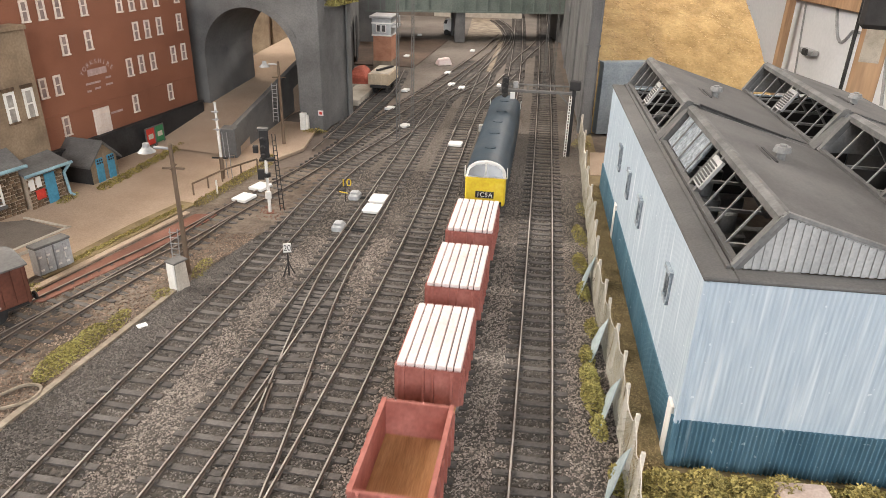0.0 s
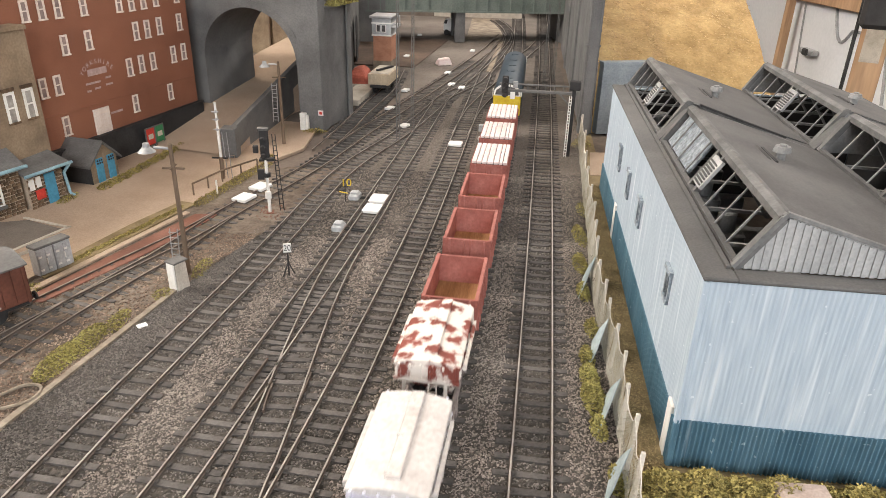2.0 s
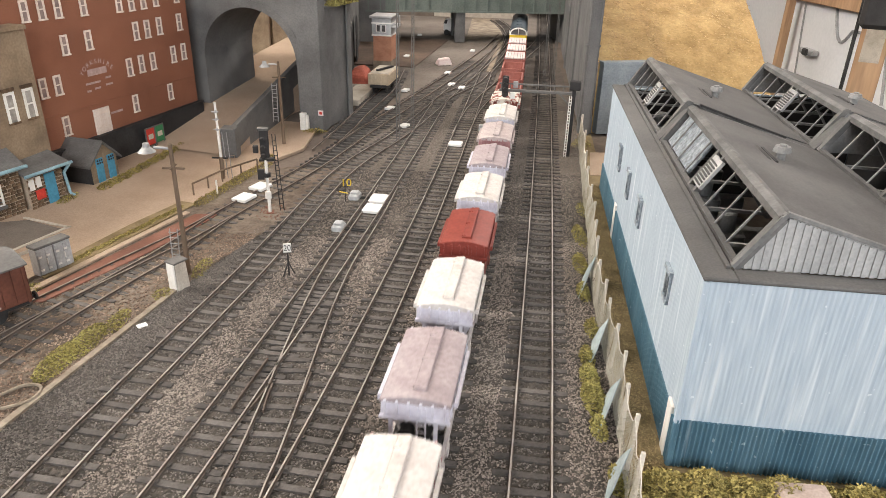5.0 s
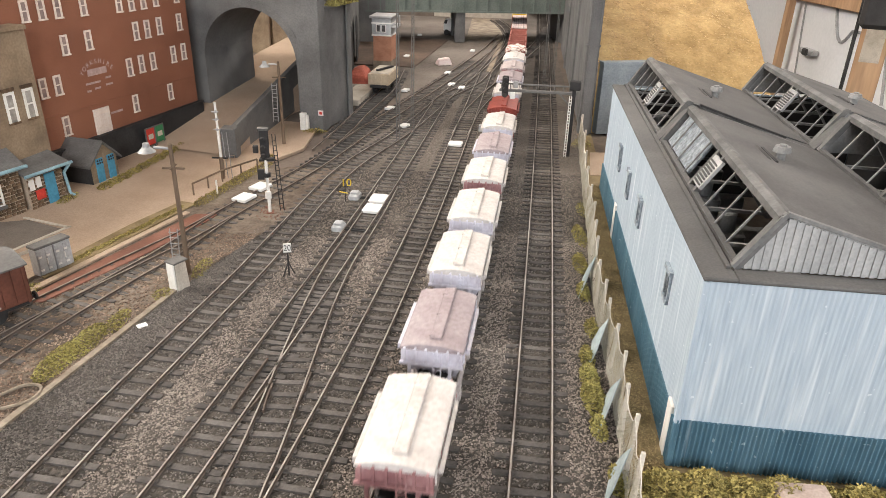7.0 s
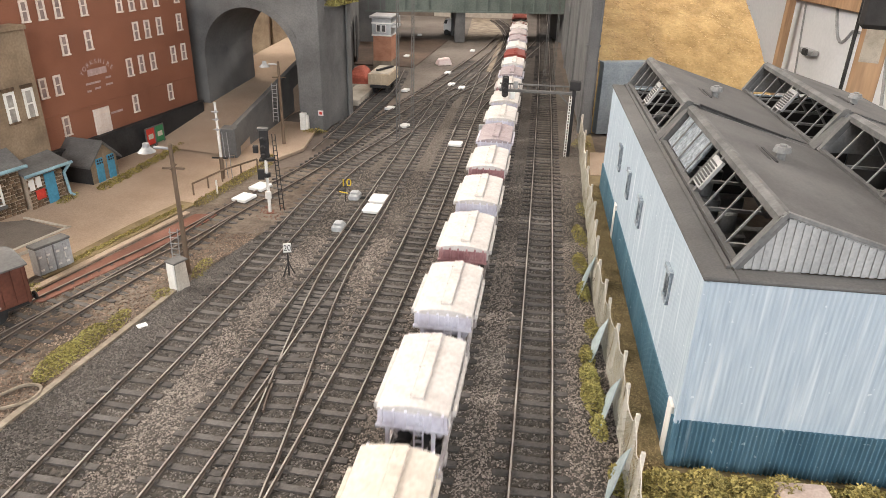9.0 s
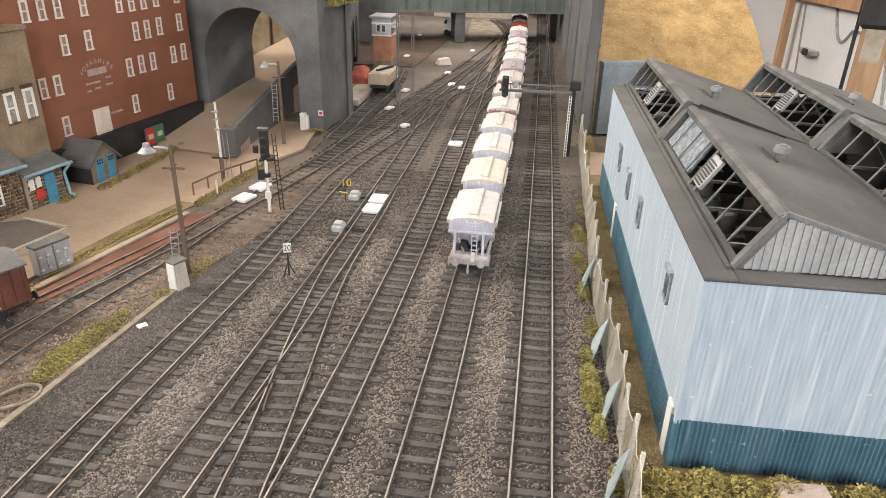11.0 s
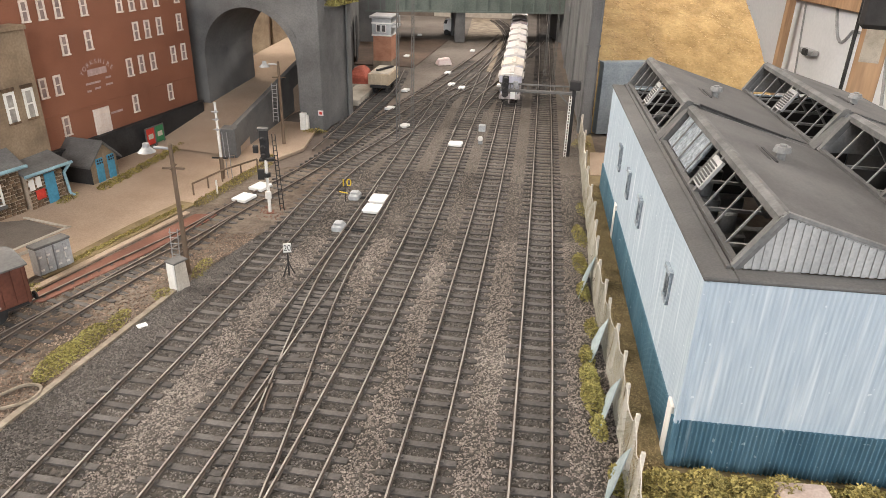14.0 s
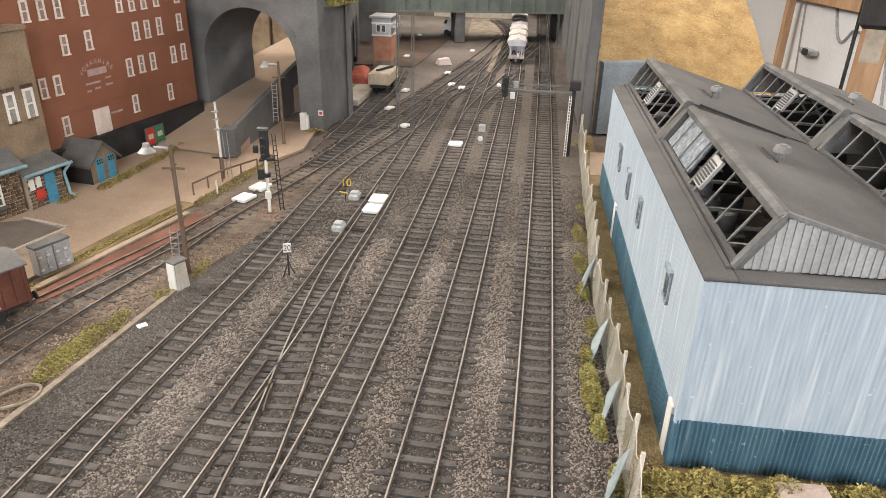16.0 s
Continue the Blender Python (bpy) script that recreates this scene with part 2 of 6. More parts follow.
def rail(track, points, offset, head_mat):
    """One running rail: a web and foot, and a bright head."""
    web, head = [], []
    for x, y, a in points:
        cx, cy = math.cos(a), -math.sin(a)
        ring = lambda prof: [(x + (offset + u) * cx, y + (offset + u) * cy, w) for u, w in prof]
        web.append(ring([(-0.8, -2.0), (0.8, -2.0), (0.25, -1.5), (0.4, -0.4), (-0.4, -0.4), (-0.25, -1.5)]))
        head.append(ring([(-0.42, -0.4), (0.42, -0.4), (0.36, 0.0), (-0.36, 0.0)]))
    r = part("rail", Mesh().loft(web), RAIL_RUST, track)
    part("rail_head", Mesh().loft(head), head_mat, r, "bright worn running surface" if head_mat is not RAIL_DULL else "dull brown running surface")


def build_track(key, lo, hi, sleeper_from=None, sleeper_to=None):
    pts = [q for q in spline(LINES[key]) if lo <= q[1] <= hi]
    track = thing("railway_track", at(0, 0), "bullhead " + LABELS[key], "railway track", "railway tracks", "structure")
    for side in (-1, 1):
        rail(track, pts, side * GAUGE / 2, RAIL_DULL if key in ("siding", "back_siding", "coal_siding") else RAIL_MID if key in ("loop", "slow", "crossover") else RAIL_TOP)
    count = 0
    for x, y, a in spline(LINES[key], 10.2):
        if max(lo, sleeper_from or lo) <= y <= min(hi, sleeper_to or hi) and count < 290:
            s = part("sleeper", SLEEPER_DATA, None, track)
            s.matrix_basis = at(x, y, random.uniform(-0.2, 0.1), 0, 0, -math.degrees(a) + random.uniform(-1, 1))
            count += 1


build_track("goods", 60, 2300)
build_track("main", 60, 2300)
build_track("relief", 60, 1850)
build_track("slow", 60, 1590, 60, 1250)
build_track("crossover", 100, 590, 100, 400)
build_track("loop", 110, 1600, 110, 1250)
build_track("siding", 190, 1600, 190, 1250)
build_track("back_siding", 250, 515, 250, 430)
build_track("junction", 760, 1130, 890, 1040)
build_track("far_crossover", 1225, 1515, 1300, 1440)
build_track("coal_siding", 690, 1140, 740, 1140)

# ---- more materials ----
PALE_CONCRETE = material("pale_concrete", (0.52, 0.47, 0.40), 0.9, dark=(0.38, 0.34, 0.28), light=(0.62, 0.57, 0.50), scale=40, grain=700)
SIDING_BALLAST = material("siding_cinders", (0.155, 0.122, 0.095), 0.95, dark=(0.09, 0.068, 0.053), light=(0.25, 0.205, 0.165), scale=22, grain=600, bump=0.6, depth=0.0012)
RUST_EARTH = material("rust_red_earth", (0.19, 0.085, 0.06), 0.95, dark=(0.12, 0.06, 0.045), light=(0.26, 0.13, 0.095), scale=30, grain=700, bump=0.4)
VERGE = material("verge_earth", (0.225, 0.17, 0.092), 0.95, dark=(0.145, 0.105, 0.055), light=(0.31, 0.245, 0.14), scale=40, grain=600, bump=0.6, depth=0.001)
WEED = material("moss_green_foliage", (0.285, 0.25, 0.085), 0.9, dark=(0.18, 0.15, 0.05), light=(0.40, 0.365, 0.135), scale=60, grain=600, bump=0.1, island=0.5)
BROWN_SCATTER = material("brown_scatter", (0.30, 0.225, 0.115), 0.9, dark=(0.16, 0.115, 0.055), light=(0.37, 0.29, 0.155), scale=60, grain=600, bump=0.1, island=0.5)
OLIVE_WEED = material("olive_foliage", (0.31, 0.25, 0.085), 0.9, dark=(0.20, 0.155, 0.05), light=(0.42, 0.35, 0.13), scale=60, grain=600, bump=0.1, island=0.5)
STRAW = material("straw_tufts", (0.47, 0.315, 0.155), 0.9, dark=(0.40, 0.265, 0.11), light=(0.58, 0.425, 0.21), scale=40, grain=600, bump=0.1, island=0.22)
BLUE_WALL = material("blue_grey_stone", (0.29, 0.325, 0.35), 0.85, dark=(0.21, 0.245, 0.27), light=(0.37, 0.40, 0.42), scale=25, grain=500)
SLATE = material("slate_roof", (0.14, 0.135, 0.13), 0.8, dark=(0.10, 0.095, 0.09), light=(0.19, 0.18, 0.17), scale=30, grain=500, streak=(1, 1, 3))
RUBBLE = material("rubble_stone", (0.12, 0.078, 0.048), 0.9, dark=(0.06, 0.04, 0.026), light=(0.22, 0.15, 0.095), scale=90, grain=500, rand=0.4)
MORTAR = material("mortar", (0.42, 0.34, 0.26), 0.95, scale=60, grain=700)
DOOR_BLUE = material("bright_blue_paint", (0.075, 0.27, 0.40), 0.55, scale=40, grain=500)
PALE_BLUE = material("pale_blue_trim", (0.25, 0.40, 0.46), 0.55, scale=40, grain=500)
WHITE_PAINT = material("white_paint", (0.80, 0.78, 0.74), 0.5, dark=(0.66, 0.63, 0.58), light=(0.86, 0.85, 0.82), scale=50, grain=600)
PLATE_WHITE = material("bright_white_plastic", (0.88, 0.87, 0.84), 0.45, dark=(0.82, 0.81, 0.78), light=(0.9, 0.9, 0.88), scale=30, grain=500, bump=0.02)
GLASS_DARK = material("dark_window_glass", (0.09, 0.085, 0.085), 0.12, spec=0.5, scale=30, grain=200, bump=0.0)
GLASS_PALE = material("pale_grey_glass", (0.34, 0.315, 0.29), 0.3, dark=(0.2, 0.185, 0.17), light=(0.46, 0.44, 0.41), spec=0.5, scale=90, grain=300, bump=0.0)
GLASS_MILL = material("grimy_window_glass", (0.32, 0.24, 0.22), 0.25, spec=0.5, scale=60, grain=300, bump=0.0)
STEEL = material("galvanised_steel", (0.36, 0.36, 0.36), 0.5, 0.3, scale=60, grain=700)
CABINET = material("silver_cabinet", (0.42, 0.43, 0.44), 0.5, dark=(0.32, 0.33, 0.34), light=(0.52, 0.53, 0.54), scale=50, grain=500)
POST_WOOD = material("weathered_post_wood", (0.17, 0.12, 0.085), 0.85, dark=(0.11, 0.08, 0.055), light=(0.24, 0.17, 0.12), scale=40, grain=500, streak=(1, 1, 0.1))
RED_PAINT = material("signal_red_paint", (0.55, 0.05, 0.035), 0.55, scale=50, grain=500)
GREEN_PAINT = material("sign_green_paint", (0.05, 0.22, 0.09), 0.55, scale=50, grain=500)
ORANGE_BRICK = material("orange_brick", (0.46, 0.225, 0.145), 0.85, dark=(0.38, 0.175, 0.11), light=(0.54, 0.285, 0.19), scale=60, grain=600)
CREAM = material("cream_paint", (0.50, 0.41, 0.30), 0.7, scale=50, grain=500)
VAN_BROWN = material("van_bauxite", (0.12, 0.045, 0.03), 0.7, dark=(0.08, 0.03, 0.022), light=(0.17, 0.065, 0.045), scale=50, grain=500)
BRIDGE_GREEN = material("bridge_grey_green", (0.15, 0.175, 0.155), 0.75, dark=(0.11, 0.13, 0.115), light=(0.19, 0.21, 0.19), scale=20, grain=400)
BACK_CREAM = material("hazy_backdrop", (0.48, 0.43, 0.37), 0.95, dark=(0.36, 0.31, 0.26), light=(0.6, 0.56, 0.5), scale=7, grain=100, bump=0.0)
COAL = material("brick_red_heap", (0.40, 0.11, 0.075), 0.9, scale=50, grain=400, bump=0.4)
EDGING = material("dirty_concrete", (0.235, 0.195, 0.15), 0.95, dark=(0.15, 0.12, 0.09), light=(0.34, 0.29, 0.23), scale=60, grain=600, bump=0.3)
FRAME_DARK = material("grimy_grey_frames", (0.135, 0.133, 0.13), 0.75, dark=(0.085, 0.084, 0.082), light=(0.21, 0.207, 0.203), scale=50, grain=700)
NET = material("cream_netting", (0.40, 0.37, 0.30), 0.85, dark=(0.28, 0.25, 0.19), light=(0.52, 0.49, 0.42), scale=60, grain=700)
POST_CREAM = material("cream_concrete_post", (0.58, 0.53, 0.46), 0.85, dark=(0.46, 0.41, 0.34), light=(0.68, 0.64, 0.57), scale=60, grain=700)
TARP = material("blue_grey_sheet", (0.36, 0.43, 0.44), 0.7, scale=40, grain=500)
PLANK_FLOOR = material("wagon_plank_floor", (0.36, 0.19, 0.085), 0.8, dark=(0.28, 0.14, 0.06), light=(0.43, 0.24, 0.12), scale=60, grain=500, streak=(4, 0.4, 1))
SALMON = material("faded_bauxite", (0.35, 0.125, 0.10), 0.65, dark=(0.27, 0.09, 0.07), light=(0.43, 0.175, 0.145), scale=60, grain=600)
PINK_WHITE = material("pink_white_boards", (0.74, 0.62, 0.60), 0.7, dark=(0.64, 0.50, 0.48), light=(0.82, 0.74, 0.72), scale=45, grain=500)
MAUVE = material("dusty_mauve", (0.365, 0.305, 0.315), 0.75, dark=(0.29, 0.235, 0.245), light=(0.46, 0.41, 0.42), scale=45, grain=500)
PINK_GREY = material("dusty_pink_grey", (0.43, 0.37, 0.365), 0.8, dark=(0.36, 0.30, 0.29), light=(0.56, 0.50, 0.48), scale=45, grain=500)
LILAC_END = material("pale_lilac_end", (0.60, 0.58, 0.65), 0.65, dark=(0.45, 0.40, 0.45), light=(0.74, 0.74, 0.82), scale=45, grain=500)
PLUM_END = material("plum_end", (0.36, 0.19, 0.19), 0.7, dark=(0.25, 0.115, 0.12), light=(0.52, 0.36, 0.35), scale=70, grain=500)
CLEAN_RED = material("fresh_bauxite", (0.225, 0.042, 0.03), 0.55, dark=(0.18, 0.034, 0.024), light=(0.28, 0.062, 0.045), scale=50, grain=500)
CREAM_COVER = material("cream_cover", (0.62, 0.56, 0.49), 0.85, dark=(0.52, 0.455, 0.39), light=(0.71, 0.655, 0.58), scale=45, grain=500)
PALE_FRAME = material("clay_dusted_underframe", (0.40, 0.36, 0.35), 0.85, dark=(0.20, 0.17, 0.165), light=(0.56, 0.52, 0.51), scale=70, grain=600)
FRAME_RED = material("red_underframe", (0.16, 0.045, 0.035), 0.75, dark=(0.08, 0.025, 0.02), light=(0.22, 0.07, 0.055), scale=70, grain=600)
FRAME_GREY = material("dusty_underframe", (0.20, 0.165, 0.155), 0.85, dark=(0.10, 0.08, 0.075), light=(0.36, 0.31, 0.29), scale=70, grain=600)


def splotched():
    """Red paint under thick white clay dust in hard-edged patches."""
    m = material("clay_splashed_red", (0.25, 0.07, 0.052), 0.75, scale=60, grain=600)
    t = m.node_tree
    n, l = t.nodes, t.links
    b = n["Principled BSDF"]
    old = b.inputs["Base Color"].links[0].from_socket
    nz = n.new("ShaderNodeTexNoise")
    nz.inputs["Scale"].default_value, nz.inputs["Detail"].default_value = 120, 6
    l.new(n["Texture Coordinate"].outputs["Object"], nz.inputs["Vector"])
    r = n.new("ShaderNodeValToRGB")
    r.color_ramp.elements[0].position, r.color_ramp.elements[1].position = 0.41, 0.50
    l.new(nz.outputs[0], r.inputs[0])
    mx = n.new("ShaderNodeMix")
    mx.data_type = "RGBA"
    mx.inputs[7].default_value = (0.74, 0.68, 0.62, 1)
    l.new(r.outputs[0], mx.inputs[0])
    l.new(old, mx.inputs[6])
    l.new(mx.outputs[2], b.inputs["Base Color"])
    return m


SPLASHED = splotched()

# ---- ground ----
solid("ground", Mesh().add([(x, y, z) for z in (-60, -5) for x, y in ((-1100, -2500), (330, -2500), (330, 780), (420, 860), (420, 4600), (-1100, 4600))], [(5, 4, 3, 2, 1, 0), (6, 7, 8, 9, 10, 11)] + [(i, (i + 1) % 6, 6 + (i + 1) % 6, 6 + i) for i in range(6)]), BOARD, "brown painted baseboard under the whole layout", "ground", "structure")


def sheet(name, corners, mat, label, category="ground", thick=3.0):
    """A flat slab with the given outline, (x, y, z) of its top."""
    n = len(corners)
    me = Mesh().add([(x, y, z) for x, y, z in corners] + [(x, y, z - thick) for x, y, z in corners],
                    [tuple(range(n)), tuple(range(2 * n - 1, n - 1, -1))] + [(i, n + i, n + (i + 1) % n, (i + 1) % n) for i in range(n)])
    return solid(name, me, mat, label, category, "structure")


def rough_grid(x_left, x_right, y0, y1, step, z, rough, mat, name, label):
    """An uneven surface between two edges, each given as a function of y."""
    ny = int((y1 - y0) / step) + 1
    nx = int(max(x_right(y) - x_left(y) for y in (y0, (y0 + y1) / 2, y1)) / step) + 1
    ys = np.linspace(y0, y1, ny)
    u = np.linspace(0, 1, nx)
    xl, xr = np.array([x_left(y) for y in ys]), np.array([x_right(y) for y in ys])
    X = xl[:, None] + (xr - xl)[:, None] * u[None, :]
    Y = np.repeat(ys[:, None], nx, 1)
    Z = z + (np.random.rand(ny, nx) - 0.5) * rough
    verts = np.stack([X, Y, Z], -1).reshape(-1, 3) * MM
    i = np.arange(ny * nx).reshape(ny, nx)
    quads = np.stack([i[:-1, :-1], i[:-1, 1:], i[1:, 1:], i[1:, :-1]], -1).reshape(-1, 4)
    me = bpy.data.meshes.new(name)
    me.from_pydata(verts.tolist(), [], quads.tolist())
    me.materials.append(mat)
    ob = new(name, me)
    return tagged(ob, label, "ground", "", "structure")


def left_edge(y):
    if y < 420:
        return -203 + (y - 253) * 0.2435
    if y < 560:
        return -162 + (y - 420) * 0.36
    return -111.9 + (y - 560) * 0.235 if y < 900 else -32 + (y - 900) * -0.15


def right_edge(y):
    return 82 + (y - 215) * 0.132 if y < 800 else 157 + (y - 800) * 0.09


rough_grid(left_edge, right_edge, 120, 640, 1.5, -2.9, 1.3, BALLAST, "ballast_bed", "grey-brown granite ballast between the running lines")
rough_grid(lambda y: left_edge(y) - 30, right_edge, 640, 1500, 3.0, -3.0, 1.2, FAR_BALLAST, "ballast_bed_far", "grey-brown ballast across the junction")
sheet("ballast_bed_beyond", [(-160, 1499, -3), (215, 1499, -3), (330, 2600, -3), (-160, 2600, -3)], FAR_BALLAST, "dusty ballast beyond the bridge")
sheet("ballast_bed_near", [(-300, -900, -3), (60, -900, -3), (60, 121, -3), (-300, 121, -3)], BALLAST, "ballast in front of the viewpoint")
rough_grid(lambda y: -330 + (y - 150) * 0.25, left_edge, 150, 640, 2.2, -2.4, 1.4, SIDING_BALLAST, "siding_bed", "dirty cinder ballast under the rusty sidings")


def chips(name, count, y0, y1, size, xl, xr, mat, label, z=-2.9, keep_clear=True, inside=None):
    """Loose stones of many sides, heaped between the sleepers."""
    rng = np.random.default_rng(len(name) + count)
    y = rng.uniform(y0, y1, count)
    x = np.array([xl(v) for v in y])
    x = x + (np.array([xr(v) for v in y]) - x) * rng.random(count)
    if keep_clear:
        ok = np.ones(count, bool)
        between = np.zeros(count, bool)
        for key in LINES:
            for sx, sy, a in spline(LINES[key], 10.2):
                if y0 - 20 < sy < y1 + 20:
                    if key == "crossover" and sy > 400 or key == "junction" and not 890 < sy < 1040 or key == "back_siding" and sy > 430:
                        continue
                    du, dv = x - sx, y - sy
                    lu, lv = du * math.cos(a) - dv * math.sin(a), du * math.sin(a) + dv * math.cos(a)
                    between |= (np.abs(lu) < 11 + rng.uniform(0, 6, count)) & (np.abs(lv) < 6)
                    ok &= ~((np.abs(lu) < 17.2) & (np.abs(lv) < 2.3))
                    ok &= ~((np.abs(np.abs(lu) - 9.1) < 1.3) & (np.abs(lv) < 5.2))
        if inside is not None:
            ok &= between == inside
        x, y = x[ok], y[ok]
    n = len(x)
    s = size * rng.uniform(0.6, 1.35, n)
    a = rng.uniform(0, math.tau, n)
    base = np.array([(1, 0, 0), (0.2, 1, 0.1), (-1, 0.15, 0), (-0.1, -0.9, 0.1), (0.35, 0.3, 0.9), (-0.4, -0.25, 0.75)])
    jit = rng.uniform(-0.3, 0.3, (n, 6, 3))
    P = (base[None] + jit) * s[:, None, None] * 0.62
    c, d = np.cos(a)[:, None], np.sin(a)[:, None]
    V = np.stack([x[:, None] + P[..., 0] * c - P[..., 1] * d, y[:, None] + P[..., 0] * d + P[..., 1] * c, z - 0.1 + rng.uniform(-0.2, 0.3, n)[:, None] + P[..., 2]], -1)
    tri = np.array([(0, 1, 4), (1, 2, 5), (1, 5, 4), (2, 3, 5), (3, 0, 4), (3, 4, 5)])
    F = (np.arange(n)[:, None, None] * 6 + tri[None]).reshape(-1, 3)
    me = bpy.data.meshes.new(name)
    me.from_pydata((V.reshape(-1, 3) * MM).tolist(), [], F.tolist())
    me.materials.append(mat)
    return tagged(new(name, me), label, "ballast", "", "stuff")


def shoulder(y):
    return max(left_edge(y), -182 + (y - 208) * 0.179)


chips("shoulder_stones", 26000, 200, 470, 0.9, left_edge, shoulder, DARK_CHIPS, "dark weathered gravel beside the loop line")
chips("ballast_stones", 150000, 165, 480, 0.84, shoulder, right_edge, STONE_CHIPS, "loose grey and buff granite ballast stones", inside=False)
chips("oily_ballast_stones", 150000, 165, 520, 0.84, left_edge, right_edge, DARK_CHIPS, "dark ballast stones between the rails", -3.0, inside=True)
chips("ballast_stones", 60000, 480, 900, 1.1, lambda y: left_edge(y) - 10, right_edge, FAR_CHIPS, "loose grey-brown ballast stones further up the line")
CINDERS = material("brown_cinders", (0.25, 0.18, 0.135), 0.95, dark=(0.14, 0.095, 0.07), light=(0.40, 0.32, 0.26), scale=20, grain=700, bump=0.2, island=0.6)
chips("cinder_stones", 15000, 230, 480, 0.95, lambda y: -300 + (y - 230) * 0.3, left_edge, CINDERS, "loose cinders and gravel round the rusty sidings", -2.3)


def tufts(name, patches, mat, label, leaf=1.6, tall=2.0, floor=-2.0, seed=1):
    """Low scatter foliage: many small crumpled leaves heaped in patches of (x, y, radius across, radius along, height, count)."""
    rng = np.random.default_rng(seed)
    vs, fs = [], []
    for px, py, rx, ry, hh, cnt in patches:
        r, a = np.sqrt(rng.random(cnt)), rng.uniform(0, math.tau, cnt)
        hz = rng.random(cnt) * hh * (1.05 - r ** 2)
        for k in range(cnt):
            c = np.array([px + rx * r[k] * math.cos(a[k]), py + ry * r[k] * math.sin(a[k]), floor + hz[k]])
            q = rng.normal(0, 1, (4, 3)) * leaf * 0.55
            q[:, 2] = np.abs(q[:, 2]) * tall * 0.5
            i = len(vs)
            vs.extend((c + q).tolist())
            fs.extend([(i, i + 1, i + 2), (i, i + 2, i + 3), (i + 1, i + 2, i + 3)])
    me = bpy.data.meshes.new(name)
    me.from_pydata((np.array(vs) * MM).tolist(), [], fs)
    me.materials.append(mat)
    return tagged(new(name, me), label, "weeds", "", "stuff")


# ---- room ----
solid("floor", Mesh().box(-2500, 2500, -2600, 4800, -960, -940), BOARD, "dark loft floor under the layout", "floor", "structure")
solid("wall_north", Mesh().box(-2500, 2500, 4650, 4700, -940, 1420), WHITE_WALL, "plain white end wall of the loft", "wall", "structure")
# South and west walls and ceiling are unseen; their tan warms and cuts the bounce.
solid("wall_south", Mesh().box(-2500, 2500, -2600, -2550, -940, 1420), BOUNCE_TAN, "unseen wall behind the viewpoint, tan for its bounced light", "wall", "structure")
solid("wall_west", Mesh().box(-2500, -2450, -2550, 4650, -940, 1420), BOUNCE_TAN, "unseen long wall of the loft, tan for its bounced light", "wall", "structure")
solid("wall_east", Mesh().box(900, 950, -2550, 4650, -940, 1420), WHITE_WALL, "white painted wall behind the depot", "wall", "structure")
solid("ceiling", Mesh().box(-2500, 2500, -2600, 4700, 1420, 1440), BOUNCE_TAN, "unseen loft ceiling, tan for its bounced light", "ceiling", "structure")


def wood_post(x, y, w, d, rz, label):
    solid("timber_post", Mesh().box(-w / 2, w / 2, -d / 2, d / 2, -940, 1420), PINE, label, "post", "structure", bevel=2, m=at(x, y, 0, 0, 0, rz))


wood_post(672, 1130, 42, 30, -31, "pale planed pine post beside the layout")
wood_post(864, 1850, 24, 12, 18, "brown timber post against the white wall")
solid("timber_rail", Mesh().box(-20, 0, -500, 420, 66, 110), PINE, "horizontal timber rail fixed to the posts", "rail", "structure", bevel=2, m=at(899, 1860, 0))
patch = thing("paper_label", at(672, 1130, 0, 0, 0, -31), "bare lighter patch on the pine post", "label")
part("sheet", Mesh().box(-14, 14, -16, -15.1, 35, 88), PALE_CONCRETE, patch)
lampbox = thing("clamp_lamp", at(600, 1010, 0, 0, 0, -28), "black clamp lamp on a black rod beside the layout", "lamp")
part("housing", Mesh().box(-25, 70, -30, 30, 100, 190), BLACK, lampbox, bevel=6)
part("rod", Mesh().rod((-25, 0, 150), (-25, 0, -300), 2.6), BLACK, lampbox)


def cable(pts, r, name="cable"):
    me = Mesh()
    for a, b in zip(pts[:-1], pts[1:]):
        me.rod(a, b, r, 6)
    solid(name, me, STEEL, "thin grey cable looped on the white wall", "cable", "", "wall cables")


cable([(897, 1840 - 3 * k, 60 - 18 * k + (k % 3)) for k in range(13)], 2.5)
cable([(897, 1690 - 10 * k, 70 - 5 * k - 50 * math.sin(k / 9 * 3.1)) for k in range(10)] + [(897, 1590 - 30 * k, 25) for k in range(6)], 3.5)
cable([(897, 1470 - 6 * k, 60 - 20 * k) for k in range(9)], 3.5)
plug = thing("socket_strip", at(889, 1750, -45), "dark plug and socket strip on the wall", "socket")
part("box", Mesh().box(-10, 8, -34, 34, -7, 7), STEEL, plug, bevel=3)
part("plug", Mesh().box(-16, -8, -14, 10, -8, 8), BLACK, plug, bevel=3)


# ---- depot ----
LIGHT_TIN = material("pale_grey_sheeting", (0.42, 0.42, 0.415), 0.6, dark=(0.30, 0.30, 0.30), light=(0.55, 0.55, 0.54), scale=40, grain=700)


STAINED = material("stained_blue_grey_sheet", (0.25, 0.28, 0.31), 0.7, dark=(0.12, 0.13, 0.14), light=(0.44, 0.48, 0.52), scale=330, grain=1400)


def corrugated(length, z0, z1, pitch=2.1, amp=0.32, thick=1.2):
    """A sheet along x, facing -y, with rounded corrugations."""
    n = int(length / pitch * 6)
    front = [(length * i / n, -amp * (1 + math.sin(i / 6 * math.tau))) for i in range(n + 1)]
    pts = front + [(length, thick), (0, thick)]
    return Mesh().prism(pts, z0, z1, "z")


